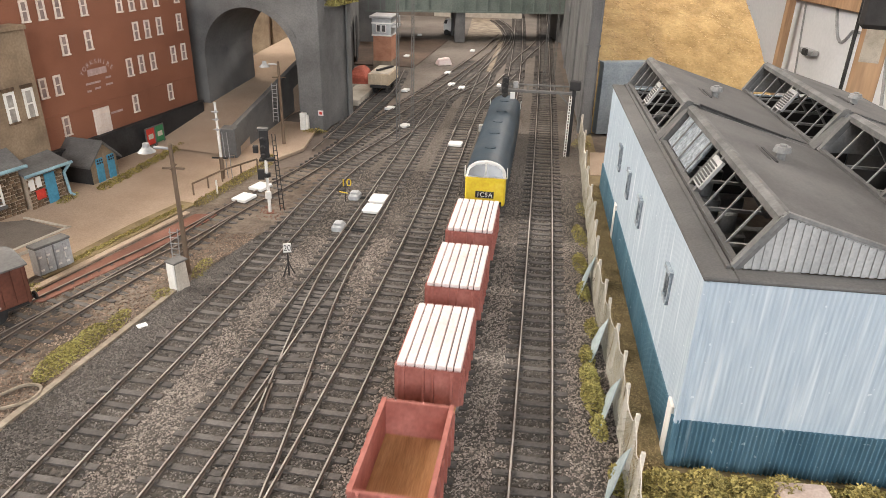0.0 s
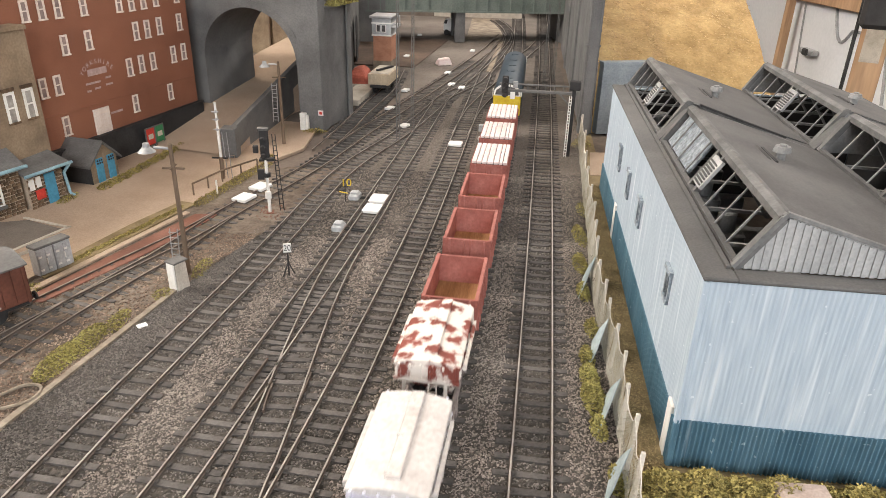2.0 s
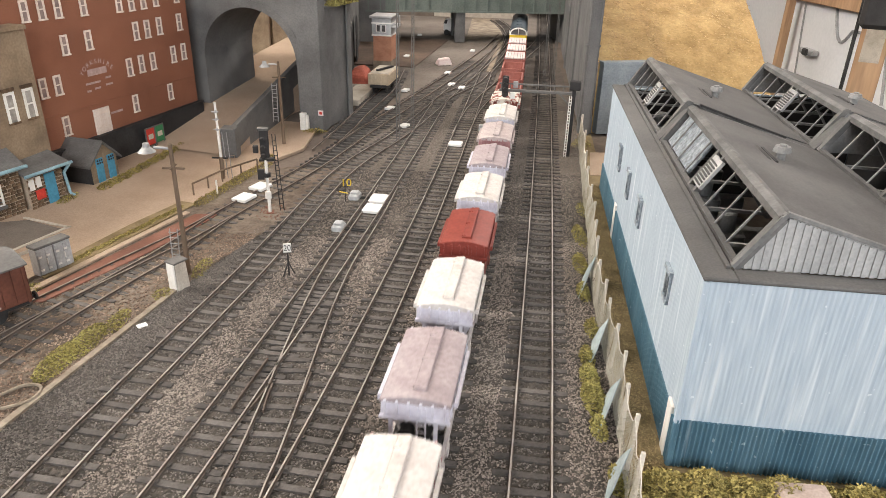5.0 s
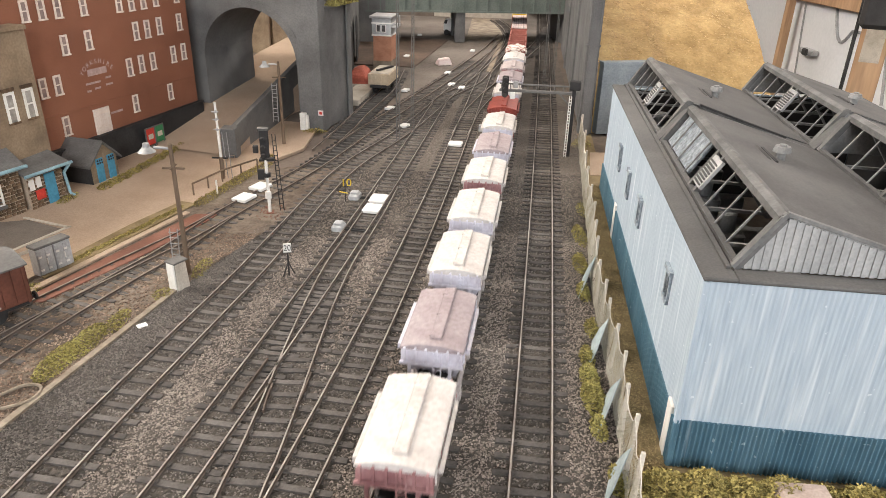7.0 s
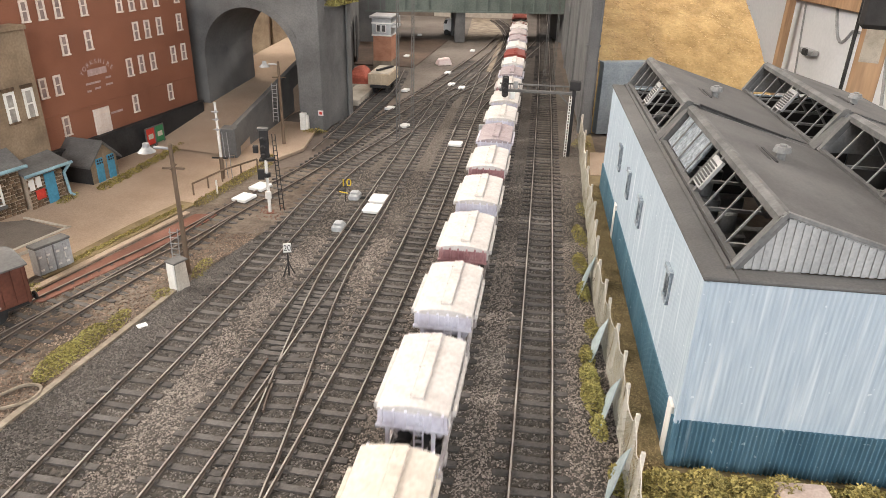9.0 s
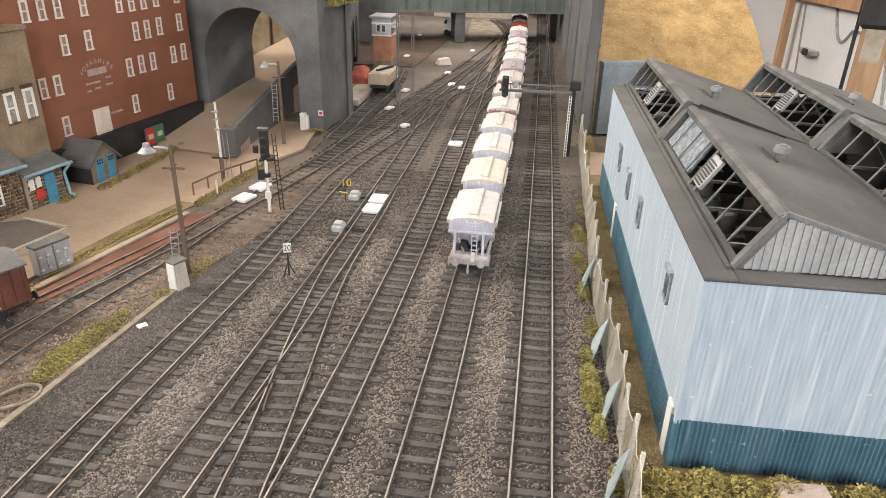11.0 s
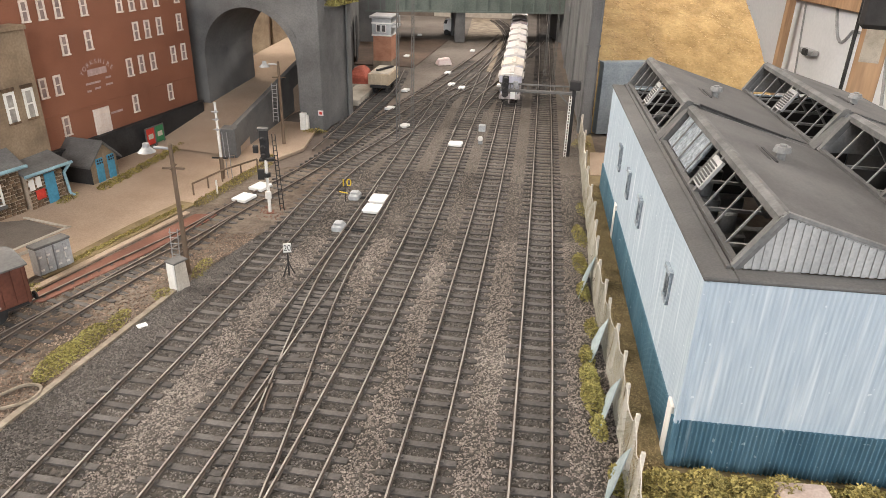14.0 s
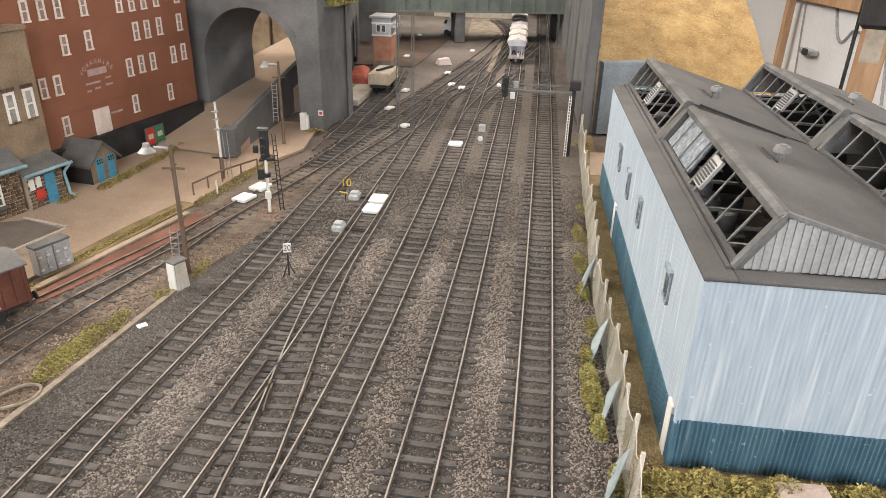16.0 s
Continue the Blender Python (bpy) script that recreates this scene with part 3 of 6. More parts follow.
FRAME_BLUE = material("blue_grey_window_frame", (0.30, 0.35, 0.40), 0.6, dark=(0.16, 0.19, 0.22), light=(0.50, 0.56, 0.61), scale=160, grain=900)


def build_depot():
    L, WD, HE = 367, 210, 91
    d = thing("depot_shed", at(104, 241, -3, 0, 0, -6.44), "pale blue corrugated depot with grey north-light roof", "shed")
    wall = part("end_wall", corrugated(WD, 25.4, HE + 3, amp=0.1), BLUE_TIN, d)
    part("plinth_sheet", corrugated(WD, 0, 26, amp=0.55), TEAL, wall, "teal corrugated lower sheeting").location.y = -0.25 * MM
    side = part("side_wall", corrugated(L, 24, HE + 3, amp=0.11), BLUE_TIN, d)
    side.matrix_basis = at(0, L, 0, 0, 0, -90)
    low = part("plinth_sheet", corrugated(L, 0, 24.4, amp=0.5), TEAL, side, "teal corrugated lower sheeting")
    low.location.y = -0.25 * MM
    part("corner_strip", Mesh().box(-1.0, 1.6, -1.0, 1.6, 24, HE + 3), BLUE_TIN, d, bevel=0.4)
    part("corner_strip", Mesh().box(-1.1, 1.7, -1.1, 1.7, 0, 24), TEAL, d, bevel=0.4)
    part("back_wall", Mesh().box(0, WD, L - 2, L, 0, HE + 3), BLUE_TIN, d)
    part("far_wall", Mesh().box(WD - 2, WD, 0, L, 0, HE + 3), BLUE_TIN, d)
    # Black sheets added inside; their colour puts in the shed's inner shade.
    part("lining", Mesh().box(2.2, 3.4, 3, L - 3, 2, HE + 2), BLACK, d, "black inner sheet standing in for the dim interior")
    part("lining", Mesh().box(WD - 4, WD - 2.4, 3, L - 3, 2, HE + 2), BLACK, d, "black inner sheet standing in for the dim interior")
    part("lining", Mesh().box(4, WD - 5, L - 4, L - 2.4, 2, HE + 2), BLACK, d, "black inner sheet standing in for the dim interior")
    # eaves gutter, a flat grey strip round the roof
    part("gutter", Mesh().box(-1.2, 12, -1.2, L + 1, HE + 3.4, HE + 5.2), FELT, d, bevel=0.5)
    part("gutter", Mesh().box(12, WD, -1.2, 9, HE + 3.4, HE + 5.2), FELT, d, bevel=0.5)
    part("gutter_lip", Mesh().box(9, 11, 8, L, HE + 5.2, HE + 6.4), FELT, d)
    z0 = HE + 5.2
    for tooth in (0, 96):
        ub, ur, ue = 13 + tooth, 28 + tooth, 109 + tooth
        zr, zb = 120, z0
        for v0, v1 in ((11, 190), (204, L)):
            n = (zr - zb, ub - ur)
            # roof slope away from the glazing
            end = min(ue, WD + 6)
            ze = zr + (zb - zr) * (end - ur) / (ue - ur)
            part("roof_slope", Mesh().prism([(ur, zr), (end, ze), (end, ze - 1.6), (ur, zr - 1.6)], v0, v1), FELT, d)
            part("ridge_cap", Mesh().prism([(ur - 3.2, zr - 3.6), (ur - 2.8, zr - 0.6), (ur, zr + 0.9), (ur + 3, zr - 0.2), (ur + 3, zr - 1.2), (ur - 1.8, zr - 4.2)], v0 - 1, v1 + 1), FRAME_DARK, d, "grimy grey ridge flashing")

            def slope_u(k):
                return ub + (ur - ub) * k, zb + (zr - zb) * k
            # north-light frame: sill, head, posts, bars
            frame_bar = lambda name, va, vb, ka, kb, w, mat, label="": part(name, Mesh().bar((slope_u(ka)[0], va, slope_u(ka)[1]), (slope_u(kb)[0], vb, slope_u(kb)[1]), w, w * 0.8), mat, d, label)
            frame_bar("glazing_sill", v0, v1, 0.04, 0.04, 3.0, FELT)
            frame_bar("glazing_head", v0, v1, 0.9, 0.9, 2.6, FRAME_DARK)
            span = v1 - v0
            for f in (0.0, 0.47, 0.53, 1.0):
                frame_bar("glazing_post", v0 + span * f, v0 + span * f, 0, 0.95, 4.2 if f in (0, 1) else 3.0, FRAME_DARK)
            for f in (0.11, 0.23, 0.35, 0.64, 0.76, 0.88):
                frame_bar("glazing_bar", v0 + span * f, v0 + span * f, 0.03, 0.92, 1.0, GREY_TIN)
            # louvred vent set in the glazing
            vc = v0 + span * 0.5
            lou = part("louvre", Mesh().prism([(slope_u(0.18)[0] - 1.6, slope_u(0.18)[1] + 0.8), (slope_u(0.78)[0] - 1.6, slope_u(0.78)[1] + 0.8), (slope_u(0.78)[0], slope_u(0.78)[1]), (slope_u(0.18)[0], slope_u(0.18)[1])], vc - 11, vc + 3), LIGHT_TIN, d, "pale louvred ventilator")
            for k in range(8):
                ku = 0.24 + k * 0.062
                part("slat", Mesh().bar((slope_u(ku)[0] - 2.0, vc - 9.5, slope_u(ku)[1] + 1.0), (slope_u(ku)[0] - 2.0, vc + 1.5, slope_u(ku)[1] + 1.0), 0.7, 0.9), FELT, lou)
            # corner panel of grey sheet at the far end of each run
            part("end_panel", Mesh().prism([(ub, zb), (ur, zr), (end, ze)], v1 - 1.5, v1), GREY_TIN, d)
            if v0 > 100:
                part("end_panel", Mesh().prism([(ub, zb), (ur, zr), (end, ze)], v0, v0 + 1.5), GREY_TIN, d)
            if tooth == 0 and v0 < 100:
                (ua, za), (uc, zc) = slope_u(0.12), slope_u(0.93)
                part("stained_sheet", Mesh().prism([(ua + 1, za - 0.6), (uc + 1, zc - 0.6), (uc + 2, zc - 1.4), (ua + 2, za - 1.4)], v1 - 66, v1 - 4), STAINED, d, "stained pale sheet behind the bars")
            # roof trusses seen inside
            for f in (0.14, 0.38, 0.62, 0.86):
                v = v0 + span * f
                part("truss", Mesh().bar((ub + 2, v, zb - 1), (min(ue, WD) - 4, v, zb - 4), 1.6).bar((ur, v, zr - 3), (ur + 18, v, zb - 4), 1.4).bar((ur + 18, v, zb - 4), (ur + 36, v, zr - 15), 1.4), GREY_TIN, d)
        # ribbed gable sheet at the near end
        n = 30
        for k in range(n):
            f0, f1 = k / n, (k + 0.55) / n
            end = min(ue, WD)

            def top(u):
                return zb + (zr - zb) * (u - ub) / (ur - ub) if u < ur else zr + (zb - zr) * (u - ur) / (ue - ur)
            u0, u1 = ub + (end - ub) * f0, ub + (end - ub) * f1
            part("gable_rib", Mesh().prism([(u0, zb), (u1, zb), (u1, max(zb + .3, top(u1) - 0.8)), (u0, max(zb + .2, top(u0) - 0.8))], 9.4, 10.6), LIGHT_TIN, d)
        part("gable_sheet", Mesh().prism([(ub, zb), (ur, zr - .5), (min(ue, WD), zb + (zr - zb) * max(0, (ue - WD) / (ue - ur)) * (1 if ue > WD else 0)), (min(ue, WD), zb)], 10, 12), LIGHT_TIN, d)
        part("barge_board", Mesh().bar((ub - 1, 10, zb + 0.5), (ur, 10, zr + 0.8), 2.4, 1.6).bar((ur, 10, zr + 0.8), (min(ue, WD + 6), 10, zr + (zb - zr) * (min(ue, WD + 6) - ur) / (ue - ur) + 0.8), 2.4, 1.6), GREY_TIN, d)
        # box gutter between the two runs
        part("party_wall", Mesh().prism([(ub - 3, zb), (ur - 2, zr - 4), (min(ue, WD), zb)], 192, 202), FELT, d)
        # roof ventilators with their slatted bases
        for v in (120, 270):
            uu = ur + 33
            zz = zr + (zb - zr) * (uu - ur) / (ue - ur)
            if uu < WD:
                ven = part("roof_vent", Mesh().rod((uu, v, zz - 1), (uu, v, zz + 4), 2.4, 10).rod((uu, v, zz + 4), (uu, v, zz + 7), 5, 8, 4).rod((uu, v, zz + 7), (uu, v, zz + 8), 2, 8), GREY_TIN, d, "grey turret ventilator", smooth=True)
                part("vent_base", Mesh().bar((uu - 6, v - 13, zz + 1.8), (uu - 6, v + 13, zz + 1.8), 1.5, 1.2).bar((uu - 9, v - 11, zz + 2.4), (uu - 9, v + 15, zz + 2.4), 1.2, 1.0), BLACK, ven)
    part("roof_seam", Mesh().bar((34, 197, 119.8), (88, 192, 103.4), 2.2, 1.2), BLACK, d)
    # inside: floor, bench and machines
    part("shed_floor", Mesh().box(2, WD - 2, 2, L - 2, 1, 2), BOARD, d)
    part("workbench", Mesh().box(30, 58, 40, 150, 60, 64).box(32, 35, 42, 45, 2, 60).box(53, 56, 145, 148, 2, 60).box(32, 35, 145, 148, 2, 60).box(53, 56, 42, 45, 2, 60), GREY_TIN, d)
    for k in range(6):
        v = 30 + k * 52
        part("machine", Mesh().box(22, 40, v, v + 16, 2, 80).rod((31, v + 8, 80), (31, v + 8, 90), 5, 10).box(24, 60, v + 22, v + 30, 66, 74), GREY_TIN if k % 2 else STEEL, d, bevel=0.8)
    # windows in the side wall
    for v, z, h in ((55, 56, 15), (156, 53, 16), (211, 51, 17), (265, 53, 17)):
        w = part("window", Mesh().box(-0.6, 0.9, v - 4.5, v + 4.5, z, z + h), GLASS_DARK, d, "small dark side window")
        fr = Mesh().box(-1.4, -0.3, v - 5.6, v - 3.8, z - 1.2, z + h + 1.2).box(-1.4, -0.3, v + 3.8, v + 5.6, z - 1.2, z + h + 1.2).box(-1.8, -0.3, v - 5.6, v + 5.6, z - 1.2, z + 0.8).box(-2.2, -0.3, v - 6.4, v + 6.4, z + h - 0.8, z + h + 1.6).box(-1.3, -0.4, v - 0.5, v + 0.5, z, z + h)
        part("window_frame", fr, FRAME_BLUE, w, "weathered blue-grey frame")
    for v in (9.5, 254):
        part("side_door", Mesh().box(-1.5, 0, v - 4, v + 4, 0, 28), WHITE_PAINT, d, "white painted narrow door", bevel=0.3)


build_depot()

# ---- ground beside the depot and fence ----
sheet("cinder_path", [(76, 150, -2.6), (330, 120, -2.6), (330, 236, -2.6), (104, 240, -2.6), (150, 612, -2.6), (170, 790, -2.6), (154, 790, -2.6), (124, 560, -2.6)], VERGE, "olive-brown scatter between fence and depot")
sheet("back_yard_slab", [(142, 640, -1.8), (200, 640, -1.8), (215, 715, -1.8), (155, 715, -1.8)], ROAD, "tan slab beside the depot end")
tufts("weeds_by_depot", [(98 + k * 16, 224 - k * 1.7, 13, 11, 9 + 3 * (k % 2), 2100) for k in range(9)] + [(100 + k * 18, 205 - k * 1.5, 14, 12, 7, 1300) for k in range(8)] + [(90, 208, 8, 16, 7, 900)], OLIVE_WEED, "thick yellow-olive scrub at the depot end wall", 1.05)
tufts("path_scatter", [(94.5 + k * 2.1 + random.uniform(-1, 1), 243 + k * 17, 8, 13, 1.3, 1500) for k in range(22)], BROWN_SCATTER, "low olive-brown scatter along the depot wall", 0.62, 1.0, -2.6, 4)
tufts("fence_weeds", [(79, 226, 4, 12, 8, 800), (77, 262, 4, 9, 8, 600), (79, 285, 6, 15, 9, 1500), (80, 303, 5, 12, 8, 900), (82, 322, 4, 10, 8, 600), (90, 352, 4, 10, 8, 500), (93, 398, 4, 12, 7, 550), (98, 440, 5, 16, 8, 700), (106, 490, 5, 20, 8, 600), (117, 545, 4, 16, 6, 200), (150, 740, 12, 10, 9, 300)], WEED, "bright yellow-green weeds along the fence foot", 0.95, seed=3)
PINKISH = material("pinkish_concrete", (0.46, 0.36, 0.31), 0.9, dark=(0.37, 0.28, 0.24), light=(0.54, 0.44, 0.39), scale=60, grain=700)
block = thing("concrete_block", at(152, 214, -3, 0, 0, -4), "pale pinkish concrete block among the scrub", "block")
part("body", Mesh().box(-10.5, 10.5, -7, 7, 0, 11), PINKISH, block, bevel=1)


def build_fence():
    pts = [(77, 189), (81, 213), (85, 237), (88, 261), (91, 287), (94, 316), (96, 343), (98, 364), (101, 393), (105, 425), (110, 460), (116, 497), (121, 536), (126, 576), (134, 630), (143, 695), (152, 758)]
    f = thing("chain_link_fence", at(0, 0, -3), "sagging cream netting fence on concrete posts", "fence")
    rng = random.Random(5)
    tops = []
    for x, y in pts:
        lean, hgt = rng.uniform(-0.8, 1.2), 30 + rng.uniform(-2, 1.5)
        part("post", Mesh().bar((x, y, 0), (x + lean, y, hgt), 1.7, 1.7), POST_CREAM, f, bevel=0.2)
        tops.append((x + lean, y, hgt))
    for k, ((x0, y0), (x1, y1), t0, t1) in enumerate(zip(pts[:-1], pts[1:], tops[:-1], tops[1:])):
        length = math.hypot(x1 - x0, y1 - y0)
        pitch = 0.85 if y0 < 370 else 1.5
        nu, nv = max(8, int(length / pitch)), int(24 / pitch)
        sag, wob, belly = rng.uniform(3, 6), rng.uniform(0, 6), rng.uniform(0.5, 2.2)

        def spot(i, j):
            u, w = i / nu, j / nv
            x = x0 + (x1 - x0) * u - 1.0 - belly * math.sin(math.pi * u) * math.sin(math.pi * w) - 1.6 * (1 - w) + 0.25 * math.sin(u * 9 + wob + w * 4)
            z = 1 + (t0[2] + (t1[2] - t0[2]) * u - 2.5 - sag * math.sin(math.pi * u ** 0.6)) * w
            return (x + (t0[0] - x0) * w * (1 - u) + (t1[0] - x1) * w * u, y0 + (y1 - y0) * u, z)
        net = Mesh()
        wire = 0.17 if y0 < 370 else 0.34
        for i in range(nu + 1):
            for j in range(nv):
                for side in (-1, 1):
                    if 0 <= i + side <= nu and (i + j) % 2 == 0:
                        net.bar(spot(i, j), spot(i + side, j + 1), wire, wire)
        part("netting", net, NET, f)
        rings = []
        for i in range(0, nu + 1, 2):
            x, y, z = spot(i, nv)
            rings.append([(x - 0.2, y, z - 0.2), (x + 0.2, y, z - 0.2), (x + 0.2, y, z + 0.2), (x - 0.2, y, z + 0.2)])
        part("line_wire", Mesh().loft(rings), POST_CREAM, f)
        if k in (1, 3, 5, 8):
            ring = []
            for u, w, out in ((0.0, 0, 10), (0.95, 0, 5.5), (0.85, 0.4, 2.6), (0.5, 0.85, 0.4), (0.08, 0.35, 6.6)):
                ring.append((x0 + (x1 - x0) * u - 2.0 - out, y0 + (y1 - y0) * u, 0.2 + w * 27))
            g = Mesh().add(ring + [(x + 0.5, y, z) for x, y, z in ring], [(0, 1, 2, 3, 4), (9, 8, 7, 6, 5)] + [(i, 5 + i, 5 + (i + 1) % 5, (i + 1) % 5) for i in range(5)])
            part("sheet_patch", g, TARP, f, "loose pale blue-green sheet leaning on the netting")


build_fence()


# ---- right-hand retaining walls and embankment ----
def coursed(length, z0, z1, thick, course=6.0):
    """A wall along x facing -y with slightly proud courses."""
    me = Mesh().box(0, length, 0, thick, z0, z1)
    z = z0
    while z < z1 - 1:
        me.box(0, length, -0.35, 0, z + 0.3, min(z + course, z1))
        z += course
    return me


rw = solid("retaining_wall", coursed(640, -3, 170, 9), DARK_STONE, "tall dark blue-grey brick retaining wall beside the line", "retaining wall", "structure", m=at(226, 1424, 0, 0, 0, -96.2))
for k, yy in enumerate((798, 1000, 1210)):
    x = 157 + (yy - 794) * 0.1087
    solid("buttress", Mesh().box(-2, 12, -5, 5, -3, 170).box(-3, 13, -6, 6, -3, 18).box(-3, 13, -6, 6, 96, 99), DARK_STONE, "blue-grey stone buttress on the retaining wall", "buttress", "structure", m=at(x, yy, 0, 0, 0, -6), bevel=0.8)
solid("end_wall", coursed(66, -3, 77, 12).box(-1, 67, -1.5, 13, 77, 80), BLUE_WALL, "low blue-grey stone wall under the embankment", "wall", "structure", m=at(176, 792, 0, 0, 0, 11.6))


def embankment():
    nx, ny = 60, 60
    rng = np.random.default_rng(8)
    vs, fs = [], []
    for j in range(ny + 1):
        for i in range(nx + 1):
            u, w = i / nx, j / ny
            x = 172 + u * (222 + 16 * w) + 10 * w
            y = 803 + u * 42 + w * 300
            low = max(0.0, min(1.0, (u - 0.30) / 0.12)) * (1 - w) ** 3
            z = 79 - 40 * low + 95 * w ** 0.9 + 4 * noise.noise(Vector((u * 6, w * 8, 0))) + rng.uniform(-0.8, 0.8)
            vs.append((x, y, z))
    row = nx + 1
    for j in range(ny):
        for i in range(nx):
            fs.append((j * row + i, j * row + i + 1, (j + 1) * row + i + 1, (j + 1) * row + i))
    base = len(vs)
    edge = [j * row + nx for j in range(ny + 1)]
    vs += [(vs[k][0], vs[k][1], -5) for k in edge]
    for j in range(ny):
        fs.append((edge[j], edge[j + 1], base + j + 1, base + j))
    front = list(range(nx + 1))
    b2 = len(vs)
    vs += [(vs[k][0], vs[k][1], -5) for k in front]
    for i in range(nx):
        fs.append((front[i + 1], front[i], b2 + i, b2 + i + 1))
    e = solid("embankment", Mesh().add(vs, fs), DRY_GRASS, "steep embankment covered in dry straw-coloured grass", "embankment", "structure", smooth=True)
    rng2 = np.random.default_rng(2)
    V, F = [], []
    for _ in range(30000):
        i, j = rng2.integers(0, nx), rng2.integers(0, int(ny * 0.75))
        c = np.array(vs[j * row + i]) + np.array([rng2.uniform(0, 3.6), rng2.uniform(0, 5), 0])
        q = rng2.normal(0, 1, (3, 3)) * 1.5
        q[:, 2] = q[:, 2] * 0.2 + q[:, 1] * 0.32 + 0.2
        k = len(V)
        V.extend((c + q).tolist())
        F.append((k, k + 1, k + 2))
    me = bpy.data.meshes.new("straw_grass")
    me.from_pydata((np.array(V) * MM).tolist(), [], F)
    me.materials.append(STRAW)
    tagged(new("straw_grass", me), "dry straw-coloured grass tufts on the embankment", "grass", "", "stuff")


embankment()

# ---- yard, road and ramp ----
sheet("yard_road", [(-900, 250, -1.5), (-330, 250, -1.5), (-279, 375, -1.5), (-262, 428, -1.5), (-214, 527, -1.5), (-192, 622, -1.5), (-150, 700, -1.5), (-150, 800, -1.5), (-330, 830, -1.5), (-420, 640, -1.5), (-900, 640, -1.5)], ROAD, "pale tan dusty yard road", "road")
TARMAC = material("worn_tarmac", (0.19, 0.165, 0.14), 0.95, dark=(0.14, 0.12, 0.10), light=(0.25, 0.22, 0.19), scale=25, grain=800, bump=0.2)
sheet("tarmac_patch", [(-420, 380, -1.1), (-318, 418, -1.1), (-300, 448, -1.1), (-291, 477, -1.1), (-325, 492, -1.1), (-420, 460, -1.1)], TARMAC, "worn grey-brown tarmac patch before the stone house", "road", 2)
for a, b in (((-313, 408), (-279, 455)), ((-305, 418), (-281, 462)), ((-330, 496), (-287, 480)), ((-306, 436), (-287, 482))):
    solid("road_kerb_line", Mesh().bar((*a, -1.0), (*b, -1.0), 2.4, 0.8), PALE_CONCRETE, "worn white kerb line on the yard", "kerb", "structure")
solid("road_kerb_line", Mesh().bar((-264, 374, -1.1), (-208.5, 516, -1.1), 5.0, 1.4), ROAD, "pale concrete edging of the road", "kerb", "structure")
sheet("rust_strip", [(-262, 366, -1.5), (-247, 368, -1.5), (-211, 440, -1.5), (-188, 500, -1.5), (-184, 516, -1.5), (-202, 514, -1.5), (-228, 451, -1.5), (-247, 404, -1.5)], RUST_EARTH, "rust-red earth beside the siding", "ground", 2)
sheet("grass_verge", [(-271, 404, -1.0), (-263, 429, -1.0), (-244, 488, -1.0), (-222, 540, -1.0), (-208, 536, -1.0), (-213.5, 522, -1.0), (-233.6, 464, -1.0), (-252.3, 415, -1.0), (-262, 398, -1.0)], VERGE, "low olive turf between road and kerb", "verge", 1.0)
tufts("verge_grass", [(-256 + 38 * k / 27 + random.uniform(-1, 1), 424 + 102 * k / 27, 3.4, 6, 1.6, 330) for k in range(28)] + [(-205 + 22 * k / 6, 540 + 80 * k / 6, 6, 10, 4.5, 300) for k in range(7)], OLIVE_WEED, "olive grass verge beside the road", 0.75, seed=6)
tufts("siding_weeds", [(-206, 306, 8, 20, 2.6, 1500), (-200, 326, 8, 20, 2.2, 1300), (-192, 348, 6, 15, 1.6, 500), (-262, 383, 6, 8, 3.5, 250), (-165, 420, 5, 16, 3.5, 350), (-178, 382, 6, 8, 2, 200)], WEED, "yellow-green weeds beside the rusty siding", 0.8, seed=7)
tufts("building_weeds", [(-300 + k * 2.5, 570 + k * 14, 6, 9, 4, 260) for k in range(10)] + [(-318, 540, 6, 14, 2.5, 260), (-150, 765, 14, 6, 4, 260), (-178, 650, 8, 26, 3, 300)], OLIVE_WEED, "dusty olive weeds along the foot of the buildings", 1.2, seed=8)
solid("edging_strip", Mesh().bar((-207, 244, -2.2), (-171, 392, -2.2), 3.6, 2.0), EDGING, "narrow weathered concrete edging beside the loop line", "kerb", "structure")
ramp = Mesh()
for (xa, xb, ya, yb, za, zb) in ((-330, -212, 700, 660, -1.2, 1.0), (-310, -205, 800, 760, 15, 14), (-300, -195, 880, 850, 24, 25), (-275, -152, 1020, 1000, 42, 42), (-240, -172, 1260, 1240, 52, 52)):
    ramp.v += [(xa, ya, za), (xb, yb, zb), (xa, ya, -5), (xb, yb, -5)]
for k in range(4):
    i = 4 * k
    ramp.f += [(i, i + 1, i + 5, i + 4), (i + 1, i + 3, i + 7, i + 5), (i, i + 4, i + 6, i + 2)]
ramp.f += [(16, 17, 19, 18)]
solid("ramp_road", ramp, ROAD, "grey dusty road climbing through the arch", "road", "structure")
solid("ramp_wall", Mesh().add([(-219, 668, -3), (-213, 668, -3), (-188, 900, -3), (-194, 900, -3), (-219, 668, 26), (-213, 668, 26), (-188, 900, 56), (-194, 900, 56)], [(3, 2, 1, 0), (4, 5, 6, 7), (0, 1, 5, 4), (1, 2, 6, 5), (2, 3, 7, 6), (3, 0, 4, 7)]).box(-224, -209, 662, 676, -3, 28), DARK_STONE, "dark sloping retaining wall of the road ramp", "wall", "structure", bevel=0.6)


